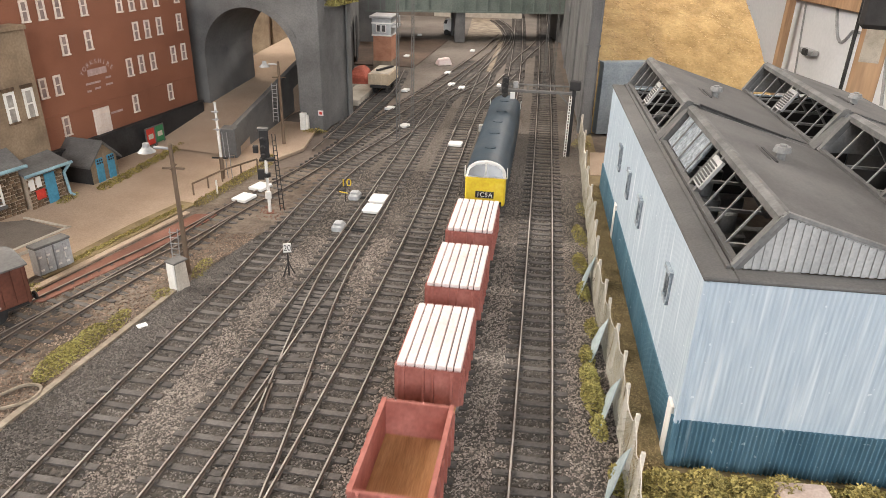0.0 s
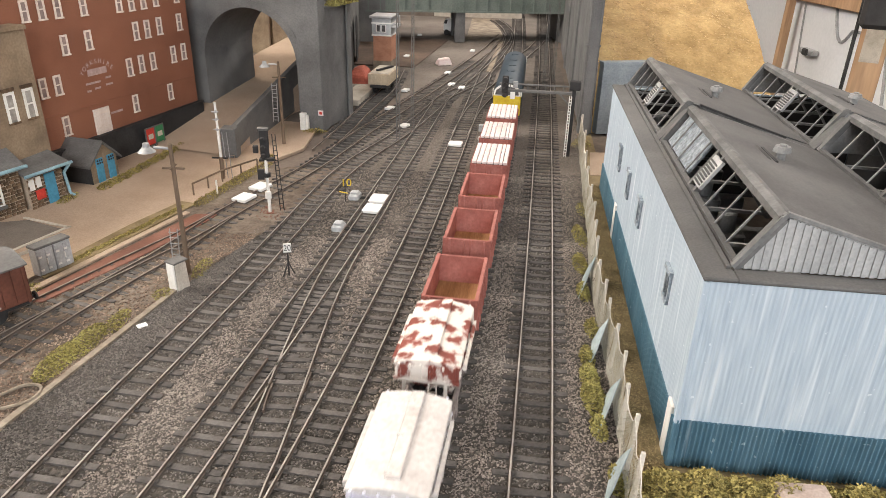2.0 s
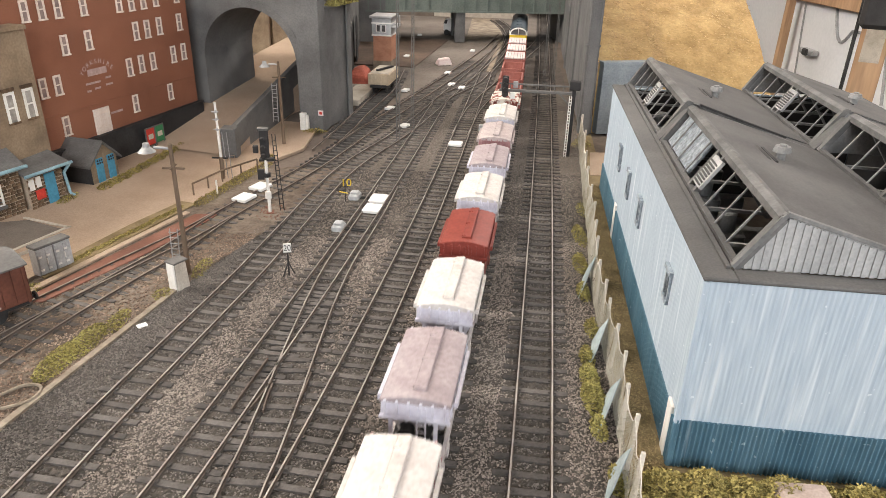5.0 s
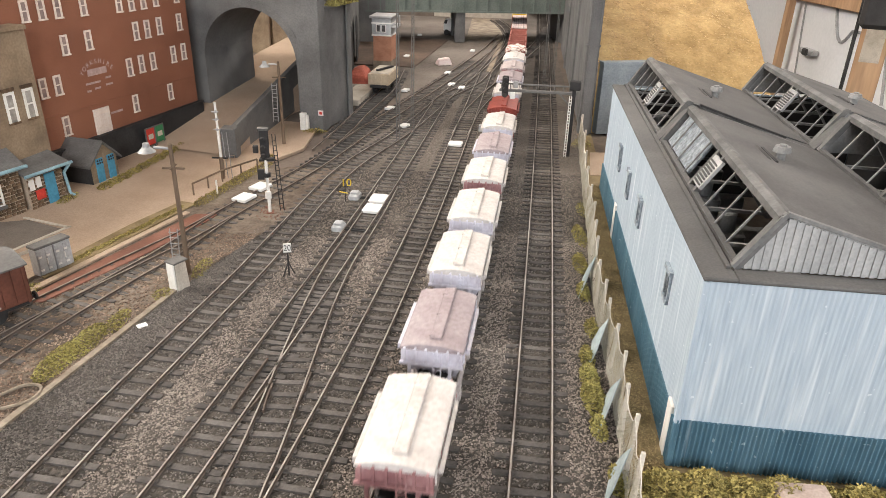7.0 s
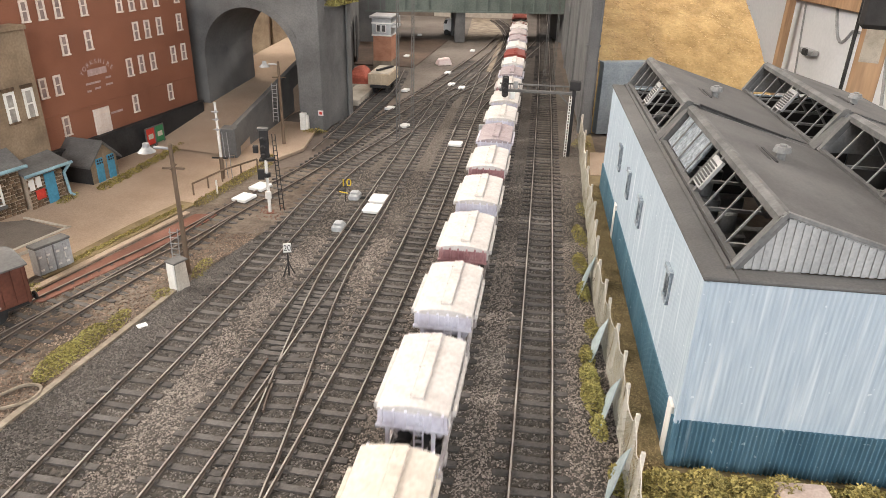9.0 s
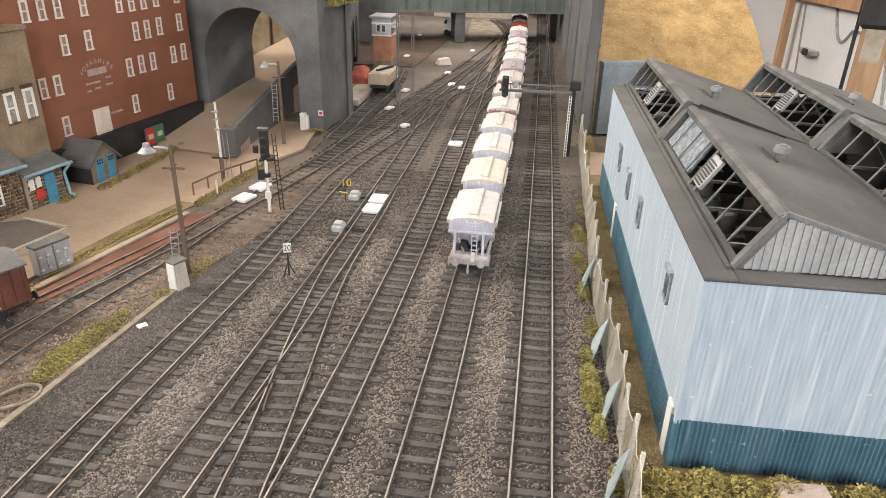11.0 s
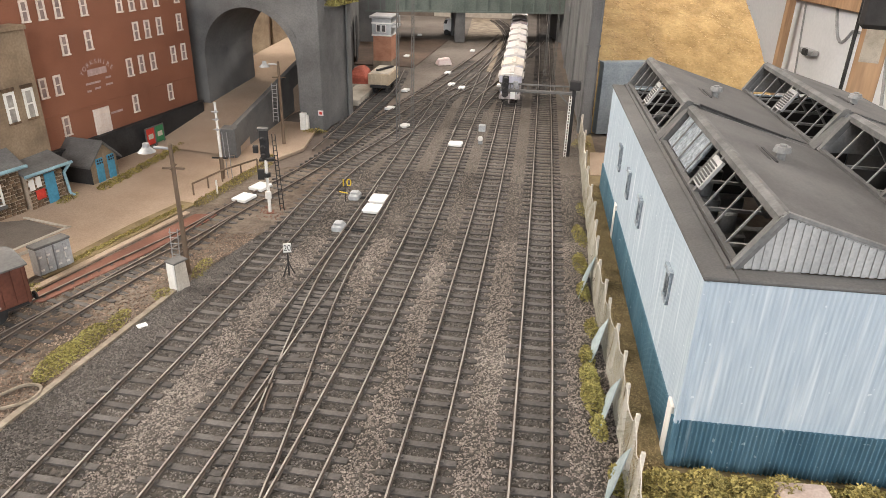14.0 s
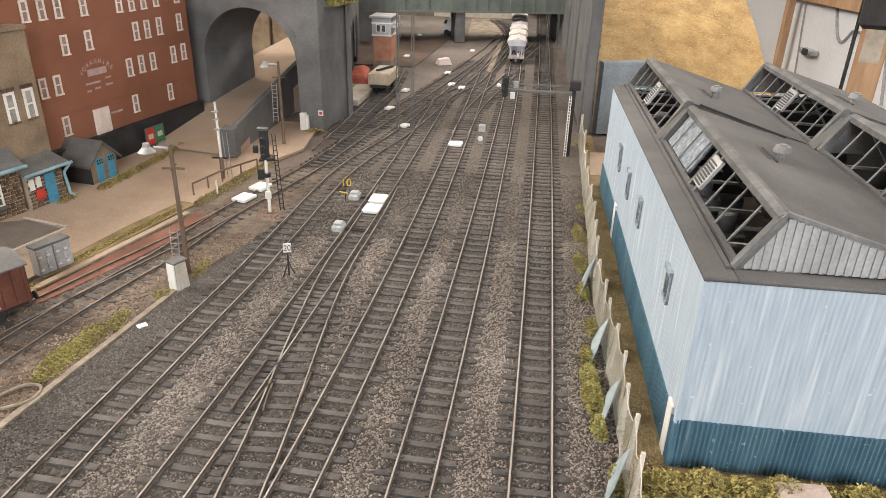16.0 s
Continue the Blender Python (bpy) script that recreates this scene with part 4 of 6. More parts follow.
# ---- buildings ----
def letters(text, size, mat, parent, m, name="letter", spacing=1.0):
    """Flat raised lettering as a mesh, centred."""
    cu = bpy.data.curves.new("lettering", "FONT")
    cu.body, cu.size, cu.extrude, cu.align_x, cu.align_y, cu.space_character = text, size * MM, 0.00012, "CENTER", "CENTER", spacing
    tmp = bpy.data.objects.new("lettering", cu)
    me = bpy.data.meshes.new_from_object(tmp)
    bpy.data.objects.remove(tmp)
    bpy.data.curves.remove(cu)
    me.materials.clear()
    me.materials.append(mat)
    ob = part(name, me, None, parent)
    ob.matrix_basis = m
    return ob


SIGN_GREY = material("faded_sign_paint", (0.42, 0.30, 0.28), 0.85, scale=120, grain=600)


def sash_window(parent, x, z, w, h, frame_mat, glass_mat, y=0.0, sill=None):
    """A sash window in a wall that faces -y: glass set back, frame, meeting rail and sill."""
    g = part("window", Mesh().box(x - w / 2, x + w / 2, y - 0.25, y + 0.4, z - h / 2, z + h / 2), glass_mat, parent)
    t = w * 0.125
    fr = Mesh().box(x - w / 2 - t, x - w / 2 + t, y - 1.0, y - 0.1, z - h / 2, z + h / 2).box(x + w / 2 - t, x + w / 2 + t, y - 1.0, y - 0.1, z - h / 2, z + h / 2)
    fr.box(x - w / 2 - t, x + w / 2 + t, y - 1.0, y - 0.1, z + h / 2 - t, z + h / 2 + t).box(x - w / 2, x + w / 2, y - 0.8, y - 0.1, z - t * 0.6, z + t * 0.6)
    part("window_frame", fr, frame_mat, g, "white painted sash frame")
    part("window_sill", Mesh().box(x - w / 2 - 1.2, x + w / 2 + 1.2, y - 1.6, y, z - h / 2 - t * 1.6, z - h / 2), sill or frame_mat, g)


MILL_WHITE = material("dusty_pinkish_white", (0.72, 0.61, 0.54), 0.6, dark=(0.62, 0.51, 0.45), light=(0.80, 0.71, 0.65), scale=80, grain=600)


def build_mill():
    m = thing("mill", at(-286, 783, 0, 0, 0, 73.04), "dark red painted brick mill with white sash windows", "mill")
    k = 0.884
    body = Mesh().box(-330, 0, 0, 160, 25, 190)
    part("wall", body, RED_BRICK, m)
    part("string_course", Mesh().box(-330, 0.4, -0.7, 0, 54, 55.2), RED_BRICK, m)
    part("plinth_wall", Mesh().box(-300, 3, -5, 0, -3, 25).box(-300, 3, -6, 0, 25, 26.4), BLACK, m, "dark plinth wall")
    for s, z in ((-234.8, 134.1), (-215.5, 134.3), (-196, 133.6), (-163.6, 132.8), (-113.3, 131.2), (-94.2, 130.8), (-75, 131), (-54, 132), (-17, 133)):
        sash_window(m, s * k, 25 + min(z, 134) * k, 6.4, 15.5, MILL_WHITE, GLASS_MILL)
    for s, z in ((-196.4, 98.5), (-164.7, 99.2), (-93.6, 99.6), (-74.9, 99.6), (-54, 100.6), (-17.4, 101), (-232.6, 62.7), (-214.6, 62.5), (-112.5, 62.9), (-92.9, 63.5), (-73.5, 63.5), (-35.9, 65.5), (-16.3, 66), (-214.2, 21.2), (-112.2, 22.2), (-50.8, 23.4)):
        sash_window(m, s * k, 25 + z * k, 6.4, 15.5, MILL_WHITE, GLASS_MILL)
    door = part("loading_door", Mesh().box(-156.5, -136.5, -1.4, 0.3, 26.5, 50.5), MILL_WHITE, m, "white painted loading door", bevel=0.3)
    part("door_rail", Mesh().box(-156, -137, -1.9, -1.4, 31, 32).box(-156, -137, -1.9, -1.4, 44, 45), MILL_WHITE, door)
    # faded painted sign: an arched word, then lines too worn to read
    word = "YORKSHIRE"
    for i, ch in enumerate(word):
        a = (i - 4) * 12
        letters(ch, 6.0, SIGN_GREY, m, at(-142 + 25 * math.sin(radians(a)), -0.25, 25 + 68 - 20 + 25 * math.cos(radians(a)) - 5, 90, 0, 0) @ pose(0, 0, 0, 0, 0, -a))
    for x0, x1, z, h in ((-154, -130, 84, 6), (-158, -140, 74.5, 1.8), (-133, -126, 76.5, 1.8), (-158, -153, 68, 1.8), (-148, -141, 69, 1.8), (-134, -125, 70, 1.8), (-134, -118, 42.5, 2)):
        part("sign_bar", Mesh().box(x0, x1, -0.3, 0, z - h / 2, z + h / 2), SIGN_GREY, m)
    for k2, mat in ((-98, RED_PAINT), (-84, GREEN_PAINT)):
        b = thing("notice_board", at(-286 + k2 * 0.2916 + 9, 783 + k2 * 0.9565 - 3, -1.5, 0, 0, 73.04), "small coloured advertisement board leaning by the mill wall", "notice board")
        part("panel", Mesh().box(-6, 6, -2, -1.2, 4, 21), mat, b, bevel=0.2)
        part("surround", Mesh().box(-7, -6, -2.2, -1, 3, 22).box(6, 7, -2.2, -1, 3, 22).box(-7, 7, -2.2, -1, 21, 22).box(-6.5, -5.5, -1.6, -1, 0, 3).box(5.5, 6.5, -1.6, -1, 0, 3), SLATE, b)
        part("blank", Mesh().box(-3.5, 3.5, -2.4, -2, 10, 15), PALE_CONCRETE, b)


build_mill()


def build_sandstone_house():
    h = thing("sandstone_house", at(-335, 560, 0, 0, 0, 74), "plain sandstone house with white sash windows", "house")
    part("wall", Mesh().box(-160, 0, 0, 14, -3, 135), SANDSTONE, h)
    part("parapet", Mesh().box(-161, 1.2, -1.6, 15, 133, 136.5), SANDSTONE, h, "stone coping", bevel=0.5)
    for x in (-27.5, -9.5, -60, -95):
        sash_window(h, x - 1, 76.5, 8, 22.5, WHITE_PAINT, GLASS_PALE, sill=RUBBLE)
        part("lintel", Mesh().box(x - 7, x + 5, -0.8, 0, 89.5, 92), RUBBLE, h)
    b = thing("far_house", at(-390, 1290, 0, 0, 0, -15), "tan stone house seen through the viaduct arch", "house")
    part("wall", Mesh().box(-60, 200, 0, 60, -3, 190), SANDSTONE, b)
    for x in (36, 62, 84, 118):
        sash_window(b, x, 95, 8, 24, WHITE_PAINT, GLASS_MILL)
    part("drain_pipe", Mesh().rod((74, -2, 0), (74, -2, 190), 2.2), POST_WOOD, b)


build_sandstone_house()


def stones(parent, x0, x1, z0, z1, y, seed, size=5.0):
    """Squared rubble, each stone a piece of its own, proud of the mortar."""
    rng = random.Random(seed)
    meshes = []
    for i in range(6):
        w, h = size * rng.uniform(0.7, 1.25), size * rng.uniform(0.42, 0.6)
        meshes.append((w, Mesh().box(-w / 2, w / 2, -0.9, 0.2, -h / 2, h / 2).data("stone", RUBBLE, 0.35)))
    z = z0 + size * 0.3
    while z < z1:
        x = x0 + rng.uniform(0, 2)
        while x < x1 - 1:
            w, me = rng.choice(meshes)
            s = part("stone", me, None, parent)
            s.matrix_basis = at(min(x + w / 2, x1 - w / 2), y, z + rng.uniform(-0.3, 0.3))
            x += w + 0.6
        z += size * 0.62


def build_stone_house():
    h = thing("stone_cottage", at(-336, 511, -2, 0, 0, 66), "brown rubble stone cottage with slate roof and blue gutters", "cottage")
    wall = part("wall", Mesh().box(-110, 0, 0, 60, 0, 40), MORTAR, h, "rubble stone wall")
    stones(wall, -62, -0.2, 0, 39, 0, 3, 4.6)
    part("roof", Mesh().prism([(-5, 38), (30, 62), (65, 38), (65, 36), (30, 60), (-5, 36)], -112, 4, "x"), SLATE, h)
    part("gutter", Mesh().rod((-112, -5.5, 38), (4.5, -5.5, 38), 1.5), PALE_BLUE, h, "pale blue gutter")
    w = part("window", Mesh().box(-36, -18, -0.4, 0.5, 12, 30), GLASS_DARK, h)
    fr = Mesh()
    for k in range(5):
        fr.box(-36.5 + k * 4.5, -35.5 + k * 4.5 + (0.6 if k in (0, 4) else 0), -1.5, -0.4, 12, 30)
    for k in range(4):
        fr.box(-36.5, -17, -1.5, -0.4, 11.5 + k * 6, 12.5 + k * 6)
    part("window_frame", fr, WHITE_PAINT, w, "white many-paned frame")
    part("window_sill", Mesh().box(-38, -16, -2.5, 0, 9, 11.5), SLATE, w)
    e = thing("lean_to", at(-333, 513, -2, 0, 0, 70), "low stone lean-to with a blue door and slate roof", "outbuilding")
    wall = part("wall", Mesh().box(0, 34, 0, 45, 0, 31), MORTAR, e, "rubble stone wall")
    stones(wall, 0, 34, 0, 30, 0, 4, 4.6)
    part("roof", Mesh().prism([(-5, 30.5), (46, 47), (46, 45), (-5, 28.5)], -3, 40, "x"), SLATE, e)
    part("gutter", Mesh().rod((-4, -5.6, 30), (41, -5.6, 30), 1.4), PALE_BLUE, e, "pale blue gutter")
    part("downpipe", Mesh().rod((38, -5.6, 29), (35, -1.4, 22), 1.2).rod((35, -1.4, 22), (37, -1.4, 3), 1.2).rod((37, -1.4, 3), (39, -4, 0.5), 1.2), PALE_BLUE, e, "pale blue downpipe")
    d = part("door", Mesh().box(16, 26, -1.4, 0, 0, 26), DOOR_BLUE, e, "bright blue plank door", bevel=0.3)
    part("door_ledge", Mesh().box(16.5, 25.5, -1.9, -1.4, 5, 6.5).box(16.5, 25.5, -1.9, -1.4, 20, 21.5), DOOR_BLUE, d)
    part("small_window", Mesh().box(1.5, 6, -1.2, 0, 16, 25), WHITE_PAINT, e)
    part("small_window", Mesh().box(8, 12.5, -1.2, 0, 17, 26), WHITE_PAINT, e)
    part("fire_box", Mesh().box(6, 14, -1.9, 0, 7, 15), RED_PAINT, e, "red fire point box", bevel=0.3)
    u = thing("privy_hut", at(-312, 574, -2, 0, 0, 74), "small stone privy with two blue doors", "hut")
    part("wall", Mesh().prism([(0, 0), (32, 0), (32, 20), (16, 35), (0, 20)], 0, 40), SANDSTONE, u)
    # Thin black sheet over the sandstone on this side.
    part("side_wall", Mesh().box(-0.5, 0, 0, 40, 0, 20), BLACK, u, "dark side wall")
    part("roof", Mesh().prism([(-4, 18), (16, 37), (36, 18), (36, 16.2), (16, 35), (-4, 16.2)], -3, 42), SLATE, u)
    for x in (6, 20):
        d = part("door", Mesh().box(x, x + 8.5, -1.2, 0, 0, 22), DOOR_BLUE, u, "faded blue door", bevel=0.3)
        part("door_light", Mesh().box(x + 1, x + 7.5, -1.5, -1.2, 17, 21), BLACK, d)
        part("door_bar", Mesh().box(x + 2.6, x + 3.2, -1.7, -1.5, 17, 21).box(x + 5.2, x + 5.8, -1.7, -1.5, 17, 21).box(x + 1, x + 7.5, -1.7, -1.5, 18.7, 19.3), DOOR_BLUE, d)


build_stone_house()


# ---- viaduct ----
def build_viaduct():
    v = thing("viaduct", at(-144, 773, -3, 0, 0, -15), "dark blue-grey brick viaduct with a round arch", "viaduct")
    cx, r, spring, top, depth = -83.5, 58, 73, 200, 106
    n = 28
    arc = [(cx + r * math.cos(math.pi * k / n), spring + r * math.sin(math.pi * k / n)) for k in range(n + 1)]
    me = Mesh()
    for a, b in zip(arc[:-1], arc[1:]):
        me.add([(a[0], 0, a[1]), (b[0], 0, b[1]), (b[0], 0, top), (a[0], 0, top), (a[0], depth, a[1]), (b[0], depth, b[1]), (b[0], depth, top), (a[0], depth, top)],
               [(0, 1, 2, 3), (7, 6, 5, 4), (0, 4, 5, 1), (3, 2, 6, 7)])
    part("arch", me.data("arch", DARK_STONE, weld=True), None, v)
    part("pier", Mesh().box(cx + r, 2, 0, 14, 0, top).box(cx + r, 2, 14, 82, 0, 132), DARK_STONE, v)
    part("pier", Mesh().box(-330, cx - r, 0, depth, 0, top), DARK_STONE, v)
    ring = Mesh()
    for k in range(n):
        a0, a1 = math.pi * (k + 0.008) / n, math.pi * (k + 0.992) / n
        p = [(cx + q * math.cos(a), -0.8, spring + q * math.sin(a)) for q, a in ((r, a0), (r + 8, a0), (r + 8, a1), (r, a1))]
        part("voussoir", Mesh().add(p + [(x, 0.5, z) for x, y, z in p], [(0, 1, 2, 3), (0, 4, 5, 1), (1, 5, 6, 2), (2, 6, 7, 3), (3, 7, 4, 0)]), DARK_STONE, v)
    part("pilaster", Mesh().box(cx + r + 2, 4, -2, 16, 0, 205).box(3.4, 5.4, 72, 84, 0, 134), DARK_STONE, v, "grey brick pilaster", bevel=0.5)
    part("coping", Mesh().box(-20, 5, 14, 85, 132, 135), DARK_STONE, v)
    tufts("wall_top_weeds", [(-130 + 14 * k / 5, 800 + 52 * k / 5, 8, 9, 8, 300) for k in range(6)], WEED, "green weeds on top of the viaduct wall", 1.6, floor=131, seed=11)
    c = thing("white_cabinet", at(-163, 772, -2, 0, 0, -15), "white painted trackside cabinet at the viaduct pier", "cabinet")
    part("body", Mesh().box(-4, 3, -3, 3, 0, 20).box(3, 6, -2, 2, 0, 18), WHITE_PAINT, c, bevel=0.6)
    s = thing("pier_notice", at(-142, 772, 16, 0, 0, -15), "tiny red and white notice on the pier", "notice")
    part("plate", Mesh().box(-3, 3, -3.4, -2.7, 0, 6), PINK_WHITE, s)
    part("mark", Mesh().box(-1.5, 1.5, -3.8, -3.4, 1.5, 4.5), RED_PAINT, s)


build_viaduct()

# ---- beyond the viaduct ----
solid("retaining_wall_left", coursed(520, -3, 112, 20), DARK_STONE, "dark brick retaining wall behind the signal box", "retaining wall", "structure", m=at(-141, 891, 0, 0, 0, 94))
# Flat black plates on the wall stand in for shaded arched recesses.
for yy in (960, 1090, 1230):
    solid("wall_recess", Mesh().prism([(-22, -3), (22, -3), (22, 50)] + [(22 * math.cos(math.pi * k / 10), 50 + 22 * math.sin(math.pi * k / 10)) for k in range(1, 10)] + [(-22, 50)], -1.2, 0.4), BLACK, "flat black arch painting a recess's shade on the retaining wall", "recess", "structure", m=at(-136.5 - (yy - 900) * 0.0695, yy, 0, 0, 0, 94))
sheet("upper_ground", [(-215, 900, 112), (-140, 890, 112), (-172, 1420, 112), (-240, 1420, 112)], PALE_CONCRETE, "pale upper street above the retaining wall", "ground", 6)


def build_tower():
    t = thing("signal_box", at(-106, 1180, -3, 0, 0, -8), "tall orange brick signal box with a pale grey cabin", "signal box")
    part("footing", Mesh().box(-16, 15, -19, 19, 0, 12), EDGING, t, bevel=0.6)
    base = part("brick_base", Mesh().box(-15, 14, -18, 18, 12, 52), ORANGE_BRICK, t)
    for k in range(9):
        part("brick_course", Mesh().box(-15.25, 14.25, -18.25, 18.25, 13 + k * 4.4, 16.6 + k * 4.4), ORANGE_BRICK, base)
    cab = part("cabin", Mesh().box(-17, 15, -20, 20, 52, 80), CABINET, t, "pale grey timber cabin", bevel=0.5)
    part("cabin_band", Mesh().box(-17.4, 15.4, -20.6, 20, 52, 54.5).box(-17.4, 15.4, -20.6, 20, 71, 73), WHITE_PAINT, cab)
    for x in (-6, 3):
        w = part("window", Mesh().box(x - 3, x + 3, -20.7, -20, 59, 69), GLASS_DARK, cab)
        part("window_frame", Mesh().box(x - 3.6, x - 2.8, -21.2, -20.2, 58, 70).box(x + 2.8, x + 3.6, -21.2, -20.2, 58, 70).box(x - 3.6, x + 3.6, -21.2, -20.2, 69, 70).box(x - 3.6, x + 3.6, -21.2, -20.2, 58, 59), WHITE_PAINT, w)
    part("roof", Mesh().box(-20, 18, -24, 23, 80, 83.5), STEEL, t, bevel=0.5)
    part("landing", Mesh().box(15, 25, -18, 8, 66, 70).bar((24, -17, 70), (24, -17, 82), 0.9).bar((24, 7, 70), (24, 7, 82), 0.9).bar((24, -17, 82), (24, 7, 82), 0.9), CABINET, t)


build_tower()


def wheelset(parent, y, r=6.0, gauge=18.2):
    for s in (-1, 1):
        w = part("wheel", Mesh().rod((s * 8.2, y, r), (s * 10.4, y, r), r, 18).rod((s * 7.6, y, r), (s * 8.2, y, r), r + 0.7, 18), BLACK, parent, smooth=True)


def open_hopper_wagon(m):
    w = thing("hopper_wagon", m, "cream open hopper wagon on dark wheels", "wagon")
    part("body", Mesh().box(-15, 15, -30, 30, 13, 28), CREAM, w, bevel=0.6)
    for k in range(4):
        part("end_rib", Mesh().box(-12 + k * 8 - 0.8, -12 + k * 8 + 0.8, -31.2, -30, 13, 28), CREAM, w)
    part("load", Mesh().box(-13, 13, -28, 28, 27, 29.5), PALE_CONCRETE, w, bevel=1)
    part("sheet_bar", Mesh().bar((-4, -20, 31), (10, 16, 31), 4, 2), BLACK, w)
    part("underframe", Mesh().box(-12, 12, -31, 31, 9, 13), BLACK, w)
    for y in (-18, 18):
        wheelset(w, y)


open_hopper_wagon(at(-91, 985, 0, 0, 0, -8))
heap = thing("brick_stack", at(-130, 1030, -3), "pile of red bricks beside the siding", "brick pile")
part("pile", Mesh().loft([[(-16, -30, 0), (16, -30, 0), (16, 30, 0), (-16, 30, 0)], [(-14, -26, 18), (13, -25, 16), (12, 26, 20), (-13, 25, 15)], [(-7, -12, 27), (6, -14, 24), (6, 13, 28), (-6, 12, 25)]]), COAL, heap, bevel=2)
part("bay_wall", Mesh().box(-18, -16, -34, 34, 0, 12).box(-18, 18, -36, -33, 0, 8), PALE_CONCRETE, heap)
plat = solid("loading_bank", Mesh().box(-14, 14, -60, 60, -3, 4), PALE_CONCRETE, "low pale loading bank by the siding", "platform", "structure", m=at(-122, 960, 0, 0, 0, -8))

# ---- bridge over the lines and what lies beyond ----
b = thing("girder_bridge", at(30, 1470, -3, 0, 0, 7), "grey-green plate girder bridge on stone columns", "bridge")
part("girder", Mesh().box(-200, 230, -8, -4, 61, 126), BRIDGE_GREEN, b)
part("girder_flange", Mesh().box(-200, 230, -12, 0, 59, 62), BRIDGE_GREEN, b)
for k in range(18):
    part("stiffener", Mesh().box(-195 + k * 24, -193 + k * 24, -10.5, -8, 62, 126), BRIDGE_GREEN, b)
part("deck", Mesh().box(-200, 230, 0, 120, 68, 76), BLACK, b)
part("column", Mesh().box(-18, 2, -6, 16, 0, 59), DARK_STONE, b, "dark stone column", bevel=1)
part("column", Mesh().box(-14, 10, 90, 112, 0, 68), DARK_STONE, b, "dark stone column", bevel=1)
part("abutment", Mesh().box(-240, -160, -10, 120, 0, 126), DARK_STONE, b)
part("abutment", Mesh().box(206, 260, -10, 110, 0, 126), DARK_STONE, b)
solid("backdrop", Mesh().box(-40, 190, 0, 6, -5, 230), BACK_CREAM, "hazy pale painted backscene beyond the bridge", "backdrop", "structure", m=at(0, 1900, 0, 0, 0, -3))
# Dark colour stands for the shade under the bridge, left of the column.
solid("backdrop_wall", Mesh().box(-700, -40.5, 0, 6, -5, 230), BOARD, "dark brown sheet standing in for the shade beyond the bridge", "backdrop", "structure", m=at(0, 1900, 0, 0, 0, -3))
solid("backdrop_wall", Mesh().box(0, 700, 0, 8, -5, 200), DARK_STONE, "dark wall behind the fan of lines", "backdrop", "structure", m=at(340, 1600, 0, 0, 0, 95))
WASTE = material("brown_waste_ground", (0.10, 0.072, 0.056), 0.95, dark=(0.06, 0.043, 0.034), light=(0.17, 0.115, 0.085), scale=11, grain=300, bump=0.4, depth=0.001)
# Pale sheet added so the view below the girder turns cream.
sheet("pale_yard", [(36, 1500, -2.6), (126, 1500, -2.6), (118, 1880, -2.6), (60, 1880, -2.6)], EDGING, "added pale sheet between the curving lines beyond the bridge", "ground", 1.2)
solid("brown_yard", Mesh().box(-130, 40, -150, 170, -4, -1.8), WASTE, "brown waste ground between the tracks before the bridge", "ground", "structure", m=at(-70, 1330, 0, 0, 0, -10))
coach = thing("white_van", at(8, 1560, -3, 0, 0, -20), "white van parked beyond the bridge", "van")
part("body", Mesh().prism([(-22, 8), (14, 8), (14, 30), (-6, 36), (-18, 34), (-22, 22)], 0, 40), PLATE_WHITE, coach, bevel=2)
part("window", Mesh().prism([(-21.5, 24), (-14, 24), (-12, 32), (-18, 32)], -0.5, 0.5), GLASS_DARK, coach)
for x in (-14, 6):
    for y in (-1, 36):
        part("wheel", Mesh().rod((x, y, 6), (x, y + 5, 6), 6, 14), BLACK, coach)
solid("lineside_ramp", Mesh().bar((68, 1149, -2.0), (90, 1328, -2.0), 9, 2).bar((90, 1328, -2.0), (111, 1490, -2.0), 9, 2), EDGING, "pale strip between the rails", "platform", "structure")
stone = thing("limestone_block", at(-8, 1210, -3, 0, 0, 20), "pale block lying on the waste ground", "block")
part("body", Mesh().loft([[(-14, -9, 0), (14, -10, 0), (13, 9, 0), (-13, 10, 0)], [(-10, -7, 11), (9, -6, 13), (8, 6, 12), (-9, 6, 10)]]), PINK_WHITE, stone, bevel=1.5)


# ---- trackside equipment ----
def plate(x, y, rz, w=9.0, d=13.0):
    p = thing("crossing_plate", at(x, y, 0, 0, 0, rz), "glossy white plastic plate lying between the rails", "plate", "white plates")
    part("board", Mesh().box(-w / 2, w / 2, -d / 2, d / 2, -2, 0.8), PLATE_WHITE, p, bevel=0.4)


for x, y, rz in ((-172, 551, -22), (-165, 579, -22), (-60, 534, -9), (-57, 557, -9), (10.5, 729, -10), (-50, 798, -22), (-74, 882, -22), (-60, 990, -20), (-75, 1275, -14), (6, 1040, -14), (21, 1018, -12), (0, 1128, -14), (79, 1042, -10), (46, 1352, -12), (-63, 1540, 0)):
    plate(x, y, rz)
for p, (w, d) in zip([o for o in scene.objects if o.name.startswith("crossing_plate")][:5], ((14, 17), (14, 17), (14, 17), (14, 17), (15, 13))):
    p.scale = (w / 9.0, d / 13.0, 1)


